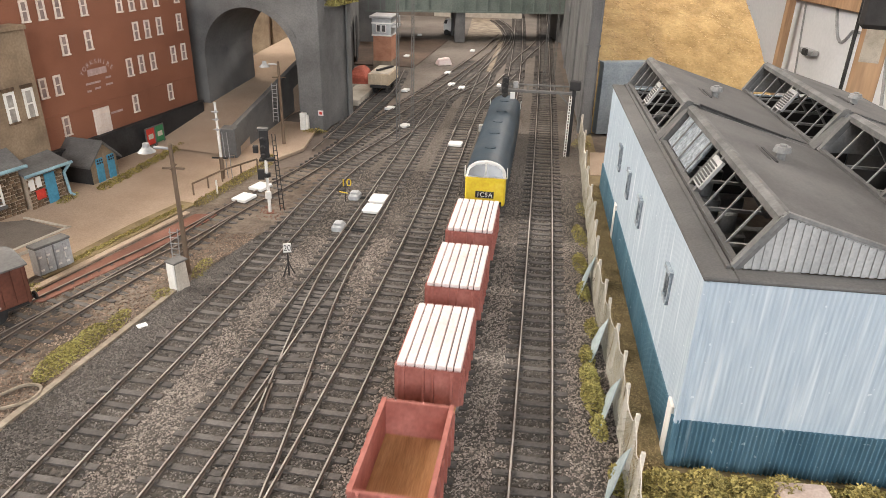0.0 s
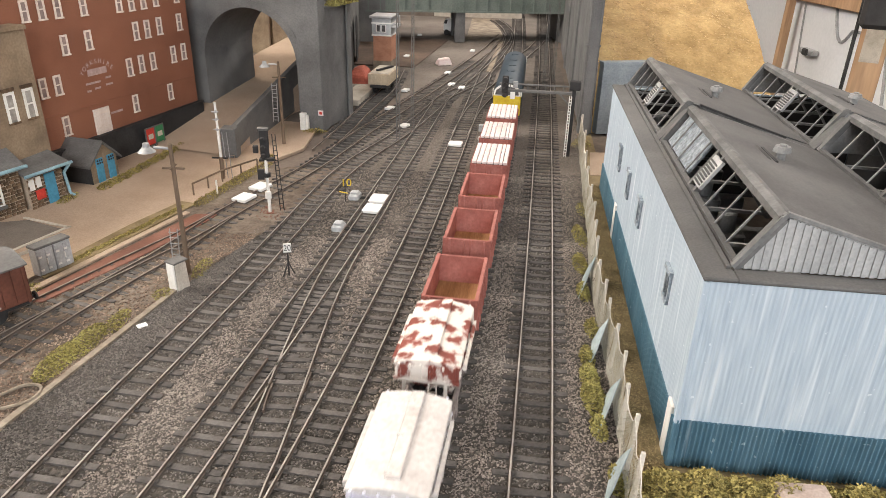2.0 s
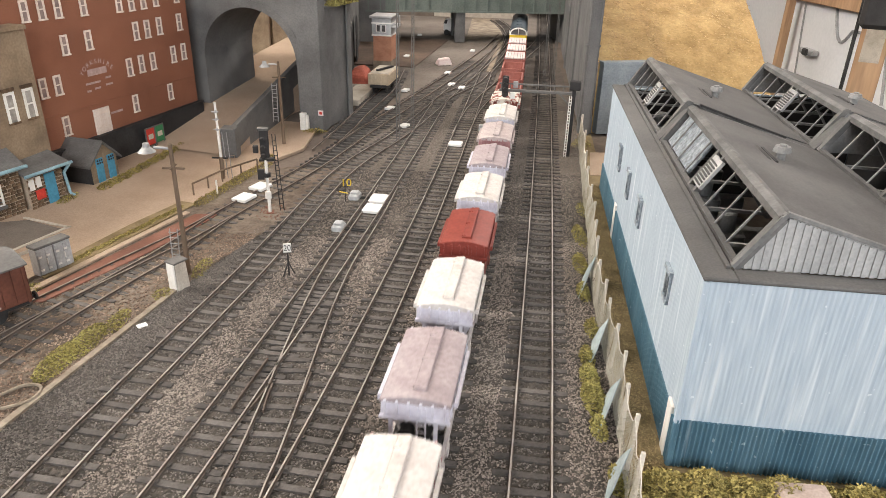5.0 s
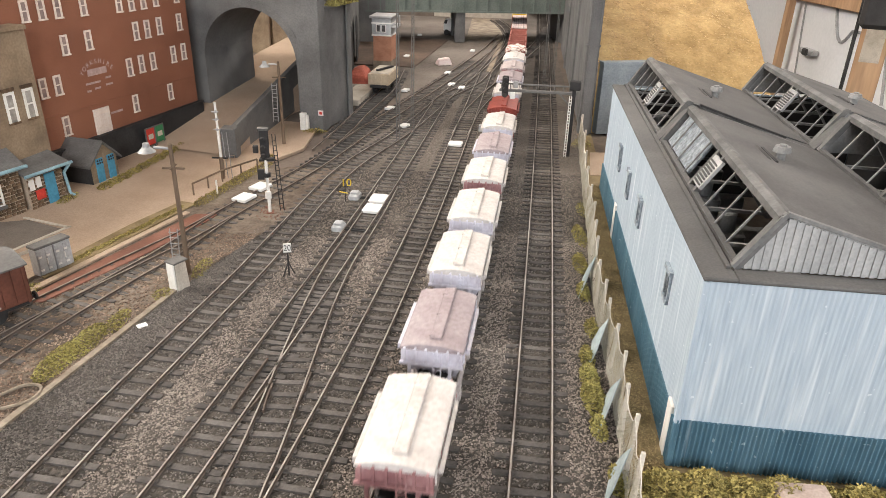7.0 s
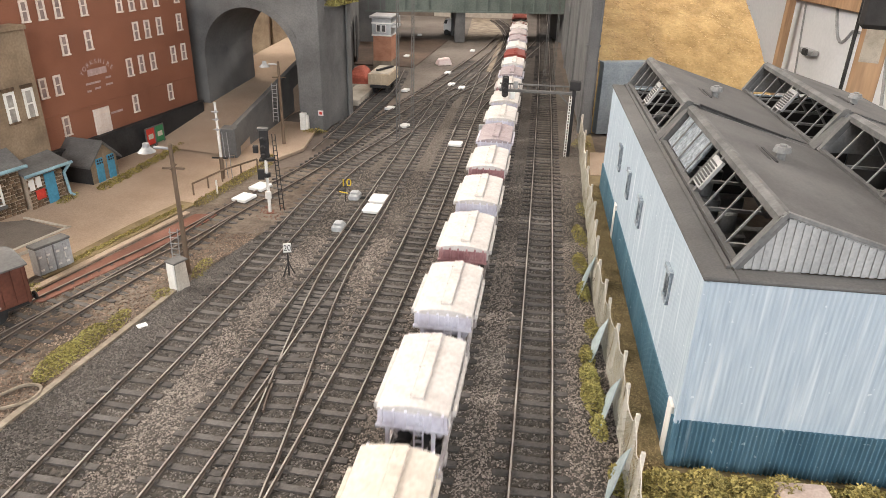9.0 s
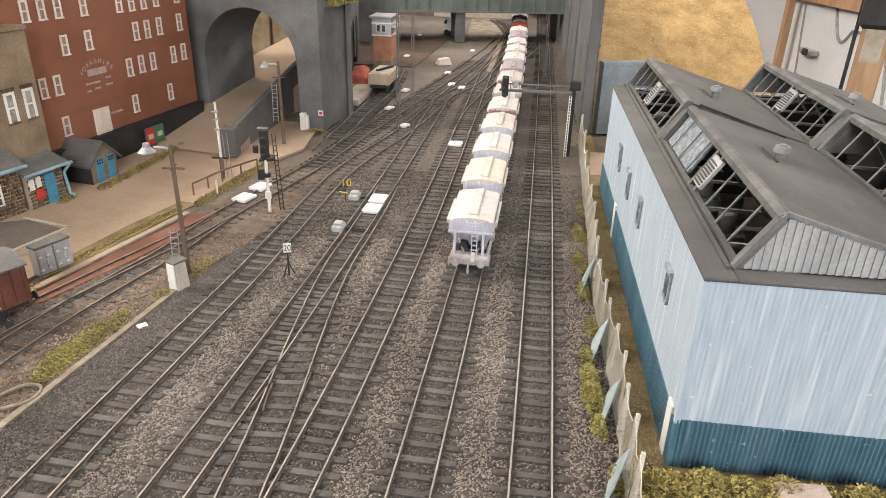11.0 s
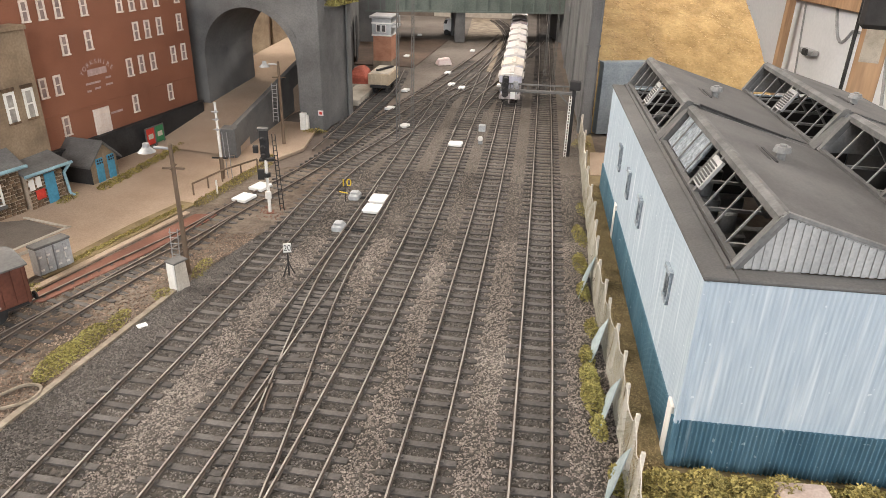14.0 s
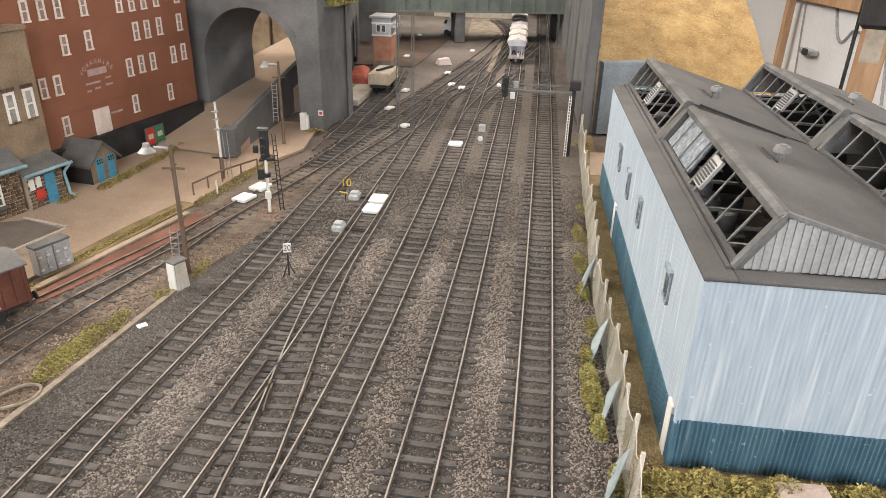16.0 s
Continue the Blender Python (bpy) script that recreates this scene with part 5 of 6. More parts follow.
def lamp_post(x, y, z, rz, head, ladder, label):
    t = thing("yard_lamp", at(x, y, -3, 0, 0, rz), label, "lamp")
    part("post", Mesh().rod((0, 0, 0), (0, 0, z + 3), 1.9, 8, 1.3), POST_WOOD, t, smooth=True)
    part("crossarm", Mesh().bar((-7, 0, z - 13), (7, 0, z - 13), 1.2, 1.0).bar((0, -5, z - 12), (0, 5, z - 12), 1.0, 0.9), POST_WOOD, t)
    part("bracket", Mesh().rod((0, 0, z), (head * 0.7, 0, z + 0.5), 0.9), STEEL, t)
    shade = part("shade", Mesh().rod((head, 0, z - 2.6), (head, 0, z + 0.5), 5.6, 18, 2.4).rod((head, 0, z + 0.5), (head, 0, z + 3), 2.4, 12, 2), STEEL, t, "grey enamel shade", smooth=True)
    part("bulb", Mesh().rod((head, 0, z - 3.2), (head, 0, z - 2.6), 2, 12), WHITE_PAINT, shade)
    if ladder:
        a, b = ladder
        lad = part("ladder", Mesh().bar((-3.2, -4, a), (-2.6, -2, b), 0.5).bar((-8.2, -4, a), (-7.6, -2, b), 0.5), STEEL, t)
        n = int((b - a) / 4)
        for k in range(n):
            z1 = a + (k + 0.5) * 4
            part("rung", Mesh().bar((-8.1, -3.2, z1), (-2.9, -3.2, z1), 0.45), STEEL, lad)


lamp_post(-172, 413, 88, 0, -15, (2, 34), "weathered timber yard lamp with grey enamel shade")
lamp_post(-174, 715, 85, 0, -14, (26, 66), "timber yard lamp post beside the road ramp")


def white_signal_post():
    t = thing("telegraph_post", at(-205, 601, -3), "white topped signal post with cross arms", "post")
    part("base", Mesh().rod((0, 0, 0), (0, 0, 22), 2.0, 8), POST_WOOD, t)
    part("post", Mesh().rod((0, 0, 22), (0, 0, 72), 1.3, 8, 1.0), WHITE_PAINT, t, "white painted upper post", smooth=True)
    part("crossarm", Mesh().bar((-8, 0, 21), (6, 0, 21), 1.5, 1.2), BLACK, t)
    for z in (48, 57, 64):
        part("fitting", Mesh().rod((-3, -2, z), (3, -2, z), 0.6, 10).rod((0, -2.4, z), (0, 1.6, z), 1.1, 10), STEEL, t)
    part("ladder", Mesh().bar((4, 2, 0), (3, 1, 45), 0.5).bar((8, 2, 0), (7, 1, 45), 0.5), STEEL, t)


white_signal_post()


def colour_light():
    t = thing("colour_light_signal", at(-143, 523, -3, 0, 0, 8), "colour light signal on a white post with a ladder", "signal")
    part("base", Mesh().box(-3, 3, -3, 3, 0, 1.5), RUST_EARTH, t)
    part("post", Mesh().rod((0, 0, 0), (0, 0, 46), 1.3, 10), WHITE_PAINT, t, "white post", smooth=True)
    part("collar", Mesh().rod((0, 0, 32), (0, 0, 35), 3.2, 10).box(-7, -2, -1.5, 1.5, 30, 38), BLACK, t)
    part("box", Mesh().box(-2.4, 2.4, -3.5, -1.4, 14, 20), WHITE_PAINT, t, bevel=0.3)
    head = part("head", Mesh().box(-3.4, 3.4, -1.5, 2.5, 48, 71), BLACK, t, "black signal head", bevel=0.6)
    part("head_top", Mesh().box(-4.2, 4.2, -3.0, 3, 70.4, 72), SLATE, head)
    for z in (50.5, 57, 63.5):
        h = part("hood", Mesh().rod((-1, -2, z), (-1, -5, z - 0.5), 1.9, 12), BLACK, head)
        part("lens", Mesh().rod((-1, -2.2, z), (-1, -2.6, z), 1.6, 10), GLASS_DARK, h)
    part("feather", Mesh().box(-9, -5, -2, 1, 52, 58), BLACK, head, bevel=0.4)
    part("platform", Mesh().box(-5, 7, -1, 6, 45, 46.5), BLACK, t)
    lad = part("ladder", Mesh().bar((8, 4, 0), (6, 3, 66), 0.6).bar((11, 4, 0), (8.5, 3, 66), 0.6), BLACK, t)
    for k in range(15):
        part("rung", Mesh().bar((7.9 - k * 0.13, 3.8, 3 + 4.1 * k), (10.8 - k * 0.15, 3.8, 3 + 4.1 * k), 0.5), BLACK, lad)
    chips("orange_gravel", 260, 508, 540, 1.0, lambda y: -152, lambda y: -132, RUST_EARTH, "orange-brown gravel at the foot of the signal", -2.6, False)


colour_light()


def speed_sign():
    t = thing("speed_sign", at(-104, 414, -3, 0, 0, 12), "small white speed board lettered 20 on a dark post", "sign")
    part("post", Mesh().bar((0, 0, 0), (0, 0, 20), 1.4), BLACK, t)
    part("brace", Mesh().bar((0, 0, 11), (-5, -2, 0), 0.9).bar((0, 0, 11), (5, 3, 0), 0.9), BLACK, t)
    p = part("board", Mesh().box(-3.4, 3.4, -0.9, 0, 19, 26), WHITE_PAINT, t, "white board", bevel=0.2)
    letters("20", 6.2, BLACK, p, at(0, -1.1, 22.5, 90, 0, 0), "numeral")
    t.scale = (0.78, 0.78, 0.94)
    t2 = thing("speed_sign", at(-84, 552, -3, 0, 0, 10), "cut-out yellow speed figures 10 on a thin post", "sign")
    part("post", Mesh().bar((-1, 0, 0), (-1, 0, 15.5), 0.9), BLACK, t2)
    s = part("strip", Mesh().bar((-6, -0.6, 10.5), (1, -0.6, 8.8), 1.0, 0.6), YELLOW, t2)
    letters("10", 9.5, YELLOW, t2, at(0, -0.6, 18, 90, 0, 0), "numeral")


speed_sign()


def point_motor(x, y, rz):
    t = thing("point_motor", at(x, y, -3, 0, 0, rz), "grey dusty point motor beside the turnout", "point motor", "point motors")
    part("casing", Mesh().box(-4.5, 4.5, -6, 6, 0, 5.5), CABINET, t, bevel=1.2)
    part("lid", Mesh().box(-3.5, 3.5, -3.5, 3.5, 5.5, 7.2), CABINET, t, bevel=0.6)
    part("rod", Mesh().bar((4, -1, 1.6), (21, -1, 1.6), 0.9).bar((4, 2, 1.6), (21, 2, 1.6), 0.9), BLACK, t)


point_motor(-82, 493, -10)
point_motor(-78, 561, -10)
sh = thing("ground_signal", at(38, 738, -3, 0, 0, -8), "small grey and white ground signal", "signal")
part("body", Mesh().box(-2.5, 2.5, -2, 2, 0, 6), STEEL, sh, bevel=0.6)
part("disc", Mesh().rod((0, -2, 7), (0, -2.6, 7), 3, 12), WHITE_PAINT, sh)
sh2 = thing("relay_box", at(42, 790, -3, 0, 0, -8), "small pale relay box between the lines", "box")
part("body", Mesh().box(-4, 4, -3, 3, 0, 8), CABINET, sh2, bevel=0.6)


def gantry():
    t = thing("signal_gantry", at(129, 702, -3, 0, 0, -7.4), "grey cantilever signal gantry over two lines", "signal gantry")
    part("post", Mesh().bar((0, 0, 0), (0, 0, 72), 3.6, 3.2), BLACK, t)
    lad = part("ladder", Mesh().bar((-4.2, -3, 0), (-4.2, -3, 64), 0.8, 0.8).bar((-2.0, -3, 0), (-2.0, -3, 64), 0.8, 0.8), WHITE_PAINT, t, "white ladder")
    for k in range(20):
        part("rung", Mesh().bar((-4.2, -3.2, 2 + k * 3.1), (-2, -3.2, 2 + k * 3.1), 0.6), WHITE_PAINT, lad)
    part("chord", Mesh().bar((-76, 0, 66), (3, 0, 66), 2.2), SLATE, t)
    part("chord", Mesh().bar((-76, 0, 73), (3, 0, 73), 1.4), SLATE, t)
    for k in range(9):
        part("lattice", Mesh().bar((-74 + k * 9, 0, 66), (-74 + k * 9, 0, 73), 0.8).bar((-74 + k * 9, 6, 66), (-74 + k * 9, 0, 66), 0.8), SLATE, t)
    part("walkway", Mesh().box(-76, 2, 2, 9, 65, 66), SLATE, t)
    part("strut", Mesh().bar((-14, 0, 65), (0, 0, 50), 1.4), SLATE, t)
    h = part("head", Mesh().box(-73.4, -66.8, -3, 1, 60, 81), BLACK, t, "black four-aspect signal head", bevel=1)
    for k in range(4):
        part("hood", Mesh().rod((-70, -3, 62.5 + k * 5.2), (-70, -6, 62 + k * 5.2), 2.4, 12), BLACK, h)
    part("route_box", Mesh().box(-64.5, -59.5, -3.5, 0, 58, 65), PLATE_WHITE, t, "white lit route box", bevel=0.5)
    part("route_box", Mesh().box(-62, -57, -3, 0, 69, 76), STEEL, t, bevel=0.5)
    part("cap", Mesh().box(-5, 6, -4, 4, 70, 79), BLACK, t, bevel=0.8)


gantry()


def mast(x0, y0, x1, y1, z):
    t = thing("lattice_mast", at(x0, y0, -3), "tall slender grey lattice mast at the junction", "mast", "junction masts")
    part("leg", Mesh().bar((-1.6, 0, 0), (-1, 0, z), 0.9), SLATE, t)
    part("leg", Mesh().bar((1.6, 0, 0), (1, 0, z), 0.9), SLATE, t)
    for k in range(int(z / 6)):
        part("lattice", Mesh().bar((-1.5, 0, k * 6), (1.5, 0, k * 6 + 6), 0.5), SLATE, t)


mast(-53, 738, 0, 0, 150)
mast(-38.5, 762, 0, 0, 150)
for yy, xx in ((1040, 150), (1080, 170)):
    mast(xx - 6, yy, 0, 0, 120)


def lineside_cabinet(x, y, rz):
    t = thing("equipment_cabinet", at(x, y, -2, 0, 0, rz), "pair of silver-grey equipment cabinets with dark lids", "cabinet")
    for x0 in (0, 19):
        b = part("body", Mesh().box(x0, x0 + 18, 0, 12, 0, 21), CABINET, t, bevel=0.6)
        part("lid", Mesh().box(x0 - 0.7, x0 + 18.7, -0.8, 13, 21, 23), SLATE, b, bevel=0.5)
        for xx in (x0 + 2.5, x0 + 11):
            part("door_leaf", Mesh().box(xx - 1.5, xx + 6, -0.7, 0, 1.5, 19.5), CABINET, b, bevel=0.2)
            for z in (5, 15):
                part("hinge", Mesh().box(xx - 1.5, xx + 2, -1.4, -0.7, z - 0.7, z + 0.7), WHITE_PAINT, b)
        part("handle", Mesh().box(x0 + 9, x0 + 9.8, -2, -0.7, 8, 13), WHITE_PAINT, b)


lineside_cabinet(-265, 400, 62)
for o in scene.objects:
    if o.name == "equipment_cabinet":
        o.scale = (0.66, 0.66, 0.92)
cb = thing("relay_cabinet", at(-171, 392, -3, 0, 0, 60), "tapered concrete relay cabinet with a white face", "cabinet")
part("body", Mesh().loft([[(-5, -5, 0), (9, -5, 0), (9, 6, 0), (-5, 6, 0)], [(-4, -4, 22), (8, -4, 22), (8, 5, 22), (-4, 5, 22)]]), PALE_CONCRETE, cb, bevel=0.5)
part("face", Mesh().box(-6.4, -5.2, -4.4, 5.4, 0, 22), WHITE_PAINT, cb, "white painted face", bevel=0.2)
part("lid", Mesh().box(-6.5, 9.5, -6, 7, 22, 23.4), SLATE, cb, bevel=0.4)
cb.scale = (0.7, 0.7, 0.88)

pts = [(-222, 270), (-217, 276), (-211, 283), (-204, 284), (-200, 280), (-201, 272), (-207, 267), (-216, 263)]
hose = Mesh().loft([[(x + 0.9 * math.cos(k) * math.cos(a), y - 0.9 * math.cos(k) * math.sin(a), -1 + 0.9 * math.sin(k)) for k in (0, 1.05, 2.1, 3.14, 4.2, 5.2)] for x, y, a in spline(pts, 2)])
tagged(part("hose", hose, EDGING, smooth=True), "dusty loop of hose lying on the cinders", "hose")
tag = thing("paper_scrap", at(-176, 345, -2.2, 0, 0, 40), "scrap of white paper on the ballast", "litter")
part("sheet", Mesh().box(-2.8, 2.8, -2, 2, -0.8, 0.2), PLATE_WHITE, tag)
for x, y in ((-198, 561),):
    k = thing("marker_post", at(x, y, -2), "short white wooden marker post", "post", "marker posts")
    part("post", Mesh().bar((0, 0, 0), (0, 0, 13), 1.2), WHITE_PAINT, k)
rl = thing("pipe_railing", at(0, 0, -2), "low rusty pipe railing beside the yard road", "railing")
for a, c in (((-217, 556), (-203, 592)), ((-203, 592), (-180, 628))):
    part("rail", Mesh().rod((*a, 11), (*c, 11), 0.8, 6), POST_WOOD, rl)
for x, y in ((-217, 556), (-210, 574), (-203, 592), (-191, 611), (-180, 628)):
    part("post", Mesh().rod((x, y, 0), (x, y, 11), 0.8, 6), POST_WOOD, rl)


def brown_van():
    v = thing("goods_van", at(-278, 320, 0, 0, 0, -33), "dark brown goods van standing on the siding", "wagon")
    part("body", Mesh().box(-15, 15, -45, 45, 10, 34), VAN_BROWN, v, bevel=0.5)
    for k in range(13):
        part("plank", Mesh().box(15, 15.4, -44 + k * 6.8, -37.8 + k * 6.8, 11, 33), VAN_BROWN, v)
    for y in (-44, -14, 14, 44):
        part("strap", Mesh().box(15.4, 16.2, y - 0.8, y + 0.8, 10, 34), VAN_BROWN, v)
    for x in (-13, 13):
        part("end_post", Mesh().box(x - 1, x + 1, 45, 46.4, 10, 34), VAN_BROWN, v)
    roof = [(-16.5 + 33 * k / 10, 34 + 5.5 * math.sin(math.pi * k / 10)) for k in range(11)]
    part("roof", Mesh().prism(roof + [(16.5, 33), (-16.5, 33)], -47, 47), SLATE, v, "dark grey arched roof", smooth=True)
    part("underframe", Mesh().box(-12, 12, -45, 45, 7, 10), BLACK, v)
    for y in (-27, 27):
        wheelset(v, y)
    for x in (-8.5, 8.5):
        part("buffer", Mesh().rod((x, 45, 9), (x, 51, 9), 1, 8).rod((x, 50, 9), (x, 51, 9), 2.6, 12), BLACK, v)
    for x0, x1, z in ((18, 26, 20), (16, 20, 16.5), (22, 28, 16.5), (24, 28, 13)):
        part("lettering_bar", Mesh().box(16.2, 16.4, x0, x1, z - 0.6, z + 0.6), PALE_CONCRETE, v)


brown_van()


# ---- turnout details ----
def check_rail(pts):
    me = Mesh()
    for a, c in zip(pts[:-1], pts[1:]):
        me.bar((*a, -1.0), (*c, -1.0), 0.8, 2.0)
    solid("check_rail", me, RAIL_RUST, "short dark check rail beside a running rail", "check rail", "structure", "check rails")


check_rail([(-94.0, 312), (-96, 300), (-100.5, 273), (-101, 268)])
check_rail([(-68.0, 300), (-68.6, 288), (-69.5, 276), (-70.8, 262)])
check_rail([(-87, 292), (-89.3, 281), (-92, 270)])
check_rail([(-86, 290), (-86.2, 280), (-85.4, 268)])
check_rail([(-83, 203), (-84.5, 196), (-86, 188)])
check_rail([(-66, 203), (-66.5, 196), (-67, 188)])


# ---- the train ----
def running_gear(w, half, mat):
    for s in (-1, 1):
        part("solebar", Mesh().box(s * 12.2 - 0.8, s * 12.2 + 0.8, -half, half, 9, 12.5), mat, w)
        for y in (-half * 0.55, half * 0.55):
            part("axlebox", Mesh().box(s * 12.4 - 1.2, s * 12.4 + 1.2, y - 2.6, y + 2.6, 4, 9).bar((s * 12.6, y - 6, 8.6), (s * 12.6, y + 6, 8.6), 1.2, 1.4), mat, w, bevel=0.4)
    for e in (-1, 1):
        part("buffer_beam", Mesh().box(-14, 14, e * half - 0.8, e * half + 0.8, 8, 12.5), mat, w, bevel=0.2)
        for s in (-1, 1):
            part("buffer", Mesh().rod((s * 8.6, e * half, 10.4), (s * 8.6, e * (half + 4), 10.4), 1.3, 10).rod((s * 8.6, e * (half + 3.6), 10.4), (s * 8.6, e * (half + 4.4), 10.4), 2.5, 14), mat, w, smooth=True)
        part("coupling", Mesh().bar((0, e * half, 9.5), (0, e * (half + 4), 6.5), 1.1).bar((0, e * (half + 4), 6.5), (0, e * (half + 4), 3), 1.6, 0.9), mat, w)
    for y in (-half * 0.55, half * 0.55):
        wheelset(w, y)


def tippler(covered, label):
    """Low-sided clay wagon: salmon sides with ribs, a plank floor, some with boards over the top."""
    w = thing("clay_wagon", at(0, 0), label, "wagon", "train")
    half, hw, top = 26.5, 14.6, 32.5
    part("deck", Mesh().box(-13.4, 13.4, -33, 33, 12.4, 13.4), PLANK_FLOOR, w, "brown end platforms")
    part("floor", Mesh().box(-hw, hw, -half, half, 13.4, 14.6), PLANK_FLOOR, w)
    for s in (-1, 1):
        side = part("side", Mesh().box(s * hw - 0.7, s * hw + 0.7, -half, half, 13, top), SALMON, w, bevel=0.3)
        for k in range(6):
            y = -half + 3 + k * (2 * half - 6) / 5
            part("rib", Mesh().box(s * (hw + 0.6), s * (hw + 1.8), y - 0.7, y + 0.7, 12, top - 1), SALMON, side)
        part("top_rail", Mesh().box(s * hw - 1.0, s * hw + 1.0, -half - 1, half + 1, top - 1.4, top + 0.2), SALMON, side)
        end = part("end", Mesh().box(-hw, hw, s * half - 0.7, s * half + 0.7, 13, top), SALMON, w, bevel=0.3)
        for x in (-11.5, -2.2, 2.2, 11.0):
            part("rib", Mesh().prism([(0, 13.4), (2.4, 13.4), (1.0, top - 0.5), (0, top - 0.5)], x - 0.6, x + 0.6, "x") if s > 0 else Mesh().prism([(0, 13.4), (-2.4, 13.4), (-1.0, top - 0.5), (0, top - 0.5)], x - 0.6, x + 0.6, "x"), SALMON, end).location.y = s * (half + 0.6) * MM
    if covered:
        edges = [-14.8, -10.6, -6.2, -1.8, 3.6, 8.4, 11.6, 15.4]
        for a, b in zip(edges[:-1], edges[1:]):
            part("cover_board", Mesh().box(a + 0.28, b - 0.28, -half - 1, half + 1, top + 0.4, top + 2.6), PINK_WHITE, w, "pinkish white load board", bevel=0.3)
        part("cover_base", Mesh().box(-14.4, 15, -half, half, top - 0.5, top + 0.6), BLACK, w)
    running_gear(w, 33, FRAME_GREY)
    return w


def arched(hw, z, rise, n=12):
    return [(-hw + 2 * hw * k / n, z + rise * (1 - (2 * k / n - 1) ** 2)) for k in range(n + 1)]


# Steel coloured dark to put in the shade of the voids under the ends.
HOPPER_DARK = material("shaded_hopper_steel", (0.10, 0.075, 0.068), 0.8, dark=(0.05, 0.038, 0.035), light=(0.20, 0.165, 0.155), scale=70, grain=500)


def hopper(roof_mat, end_mat, side_mat, label):
    """Covered clay hopper: gently arched cover with a raised hatch strip, ribbed shallow ends over open hopper slopes."""
    w = thing("covered_hopper", at(0, 0), label, "wagon", "train")
    half, hw, eave = 28, 14.3, 37.5
    slope_mat = end_mat if end_mat in (LILAC_END, CLEAN_RED, SPLASHED) else HOPPER_DARK
    frame_mat = PALE_FRAME if end_mat is LILAC_END else FRAME_RED if end_mat is CLEAN_RED else FRAME_GREY
    part("cover", Mesh().prism(arched(hw + 0.7, eave, 2.6) + [(hw + 0.9, eave - 1.4), (-hw - 0.9, eave - 1.4)], -half + 0.1, half - 0.1), roof_mat, w, "sagging sheet cover", bevel=0.3)
    body = part("body", Mesh().loft([[(-hw, -half, eave - 1), (hw, -half, eave - 1), (hw, half, eave - 1), (-hw, half, eave - 1)], [(-hw - 0.4, -half, 29.5), (hw + 0.4, -half, 29.5), (hw + 0.4, half, 29.5), (-hw - 0.4, half, 29.5)]]), end_mat, w, bevel=0.3)
    part("hopper", Mesh().loft([[(-hw - 0.3, -half + 1, 29.5), (hw + 0.3, -half + 1, 29.5), (hw + 0.3, half - 1, 29.5), (-hw - 0.3, half - 1, 29.5)], [(-10, -half + 14, 14), (10, -half + 14, 14), (10, half - 14, 14), (-10, half - 14, 14)]]), slope_mat, w, "sloping hopper sides")
    for e in (-1, 1):
        for x in (-11.5, -5.8, 0, 5.8, 11.5):
            part("slope_rib", Mesh().bar((x, e * (half - 1), 29.2), (x * 0.8, e * (half - 12.5), 16), 1.0), slope_mat, w)
    hatch = part("hatch_strip", Mesh().prism([(-2.0, eave + 2.2), (-1.6, eave + 3.5), (3.4, eave + 4.0), (4.0, eave + 3.6), (4.0, eave + 1.8)], -half + 5, half - 1), roof_mat, w, bevel=0.3)
    for k in range(3):
        y = -half + 7 + k * 20.5
        part("catch", Mesh().box(-2.2, 0.8, y - 0.9, y + 0.7, eave + 2.8, eave + 4.0), roof_mat, hatch, bevel=0.3)
    for e in (-1, 1):
        for x in (-12.6, -7.6, -2.6, 2.6, 7.6, 12.6):
            part("end_rib", Mesh().box(x - 0.5, x + 0.5, min(e * half, e * (half + 1.3)), max(e * half, e * (half + 1.3)), 30.5, eave + 0.3), end_mat, w)
        part("end_sill", Mesh().box(-hw - 0.8, hw + 0.8, min(e * half, e * (half + 1.4)), max(e * half, e * (half + 1.4)), 28.7, 30.5), end_mat, w, bevel=0.3)
        for x in (-10.5, 8.8):
            part("stanchion", Mesh().bar((x, e * (half - 0.8), 12), (x, e * (half - 0.8), 29), 1.6), end_mat, w)
        for s in (-1, 1):
            part("cross_tie", Mesh().bar((s * 3, e * (half - 1), 12), (s * 9, e * (half - 6), 22), 1.0), frame_mat, w)
    part("end_platform", Mesh().box(-13, 13, -33, -24, 12.3, 13.2), frame_mat, w)
    part("end_platform", Mesh().box(-13, 13, 24, 33, 12.3, 13.2), frame_mat, w)
    part("brake_cylinder", Mesh().rod((-5, -25, 17), (-5, -19, 17), 3.4, 12).rod((4, -25, 17), (4, -19, 17), 3.4, 12), BLACK, w, smooth=True)
    lad = part("ladder", Mesh().bar((1.2, -half - 1.6, 12), (1.2, -half - 1.6, eave - 0.5), 0.6).bar((4.8, -half - 1.6, 12), (4.8, -half - 1.6, eave - 0.5), 0.6), end_mat, w)
    for k in range(7):
        part("rung", Mesh().bar((1.2, -half - 1.7, 14 + k * 3.4), (4.8, -half - 1.7, 14 + k * 3.4), 0.5), end_mat, lad)
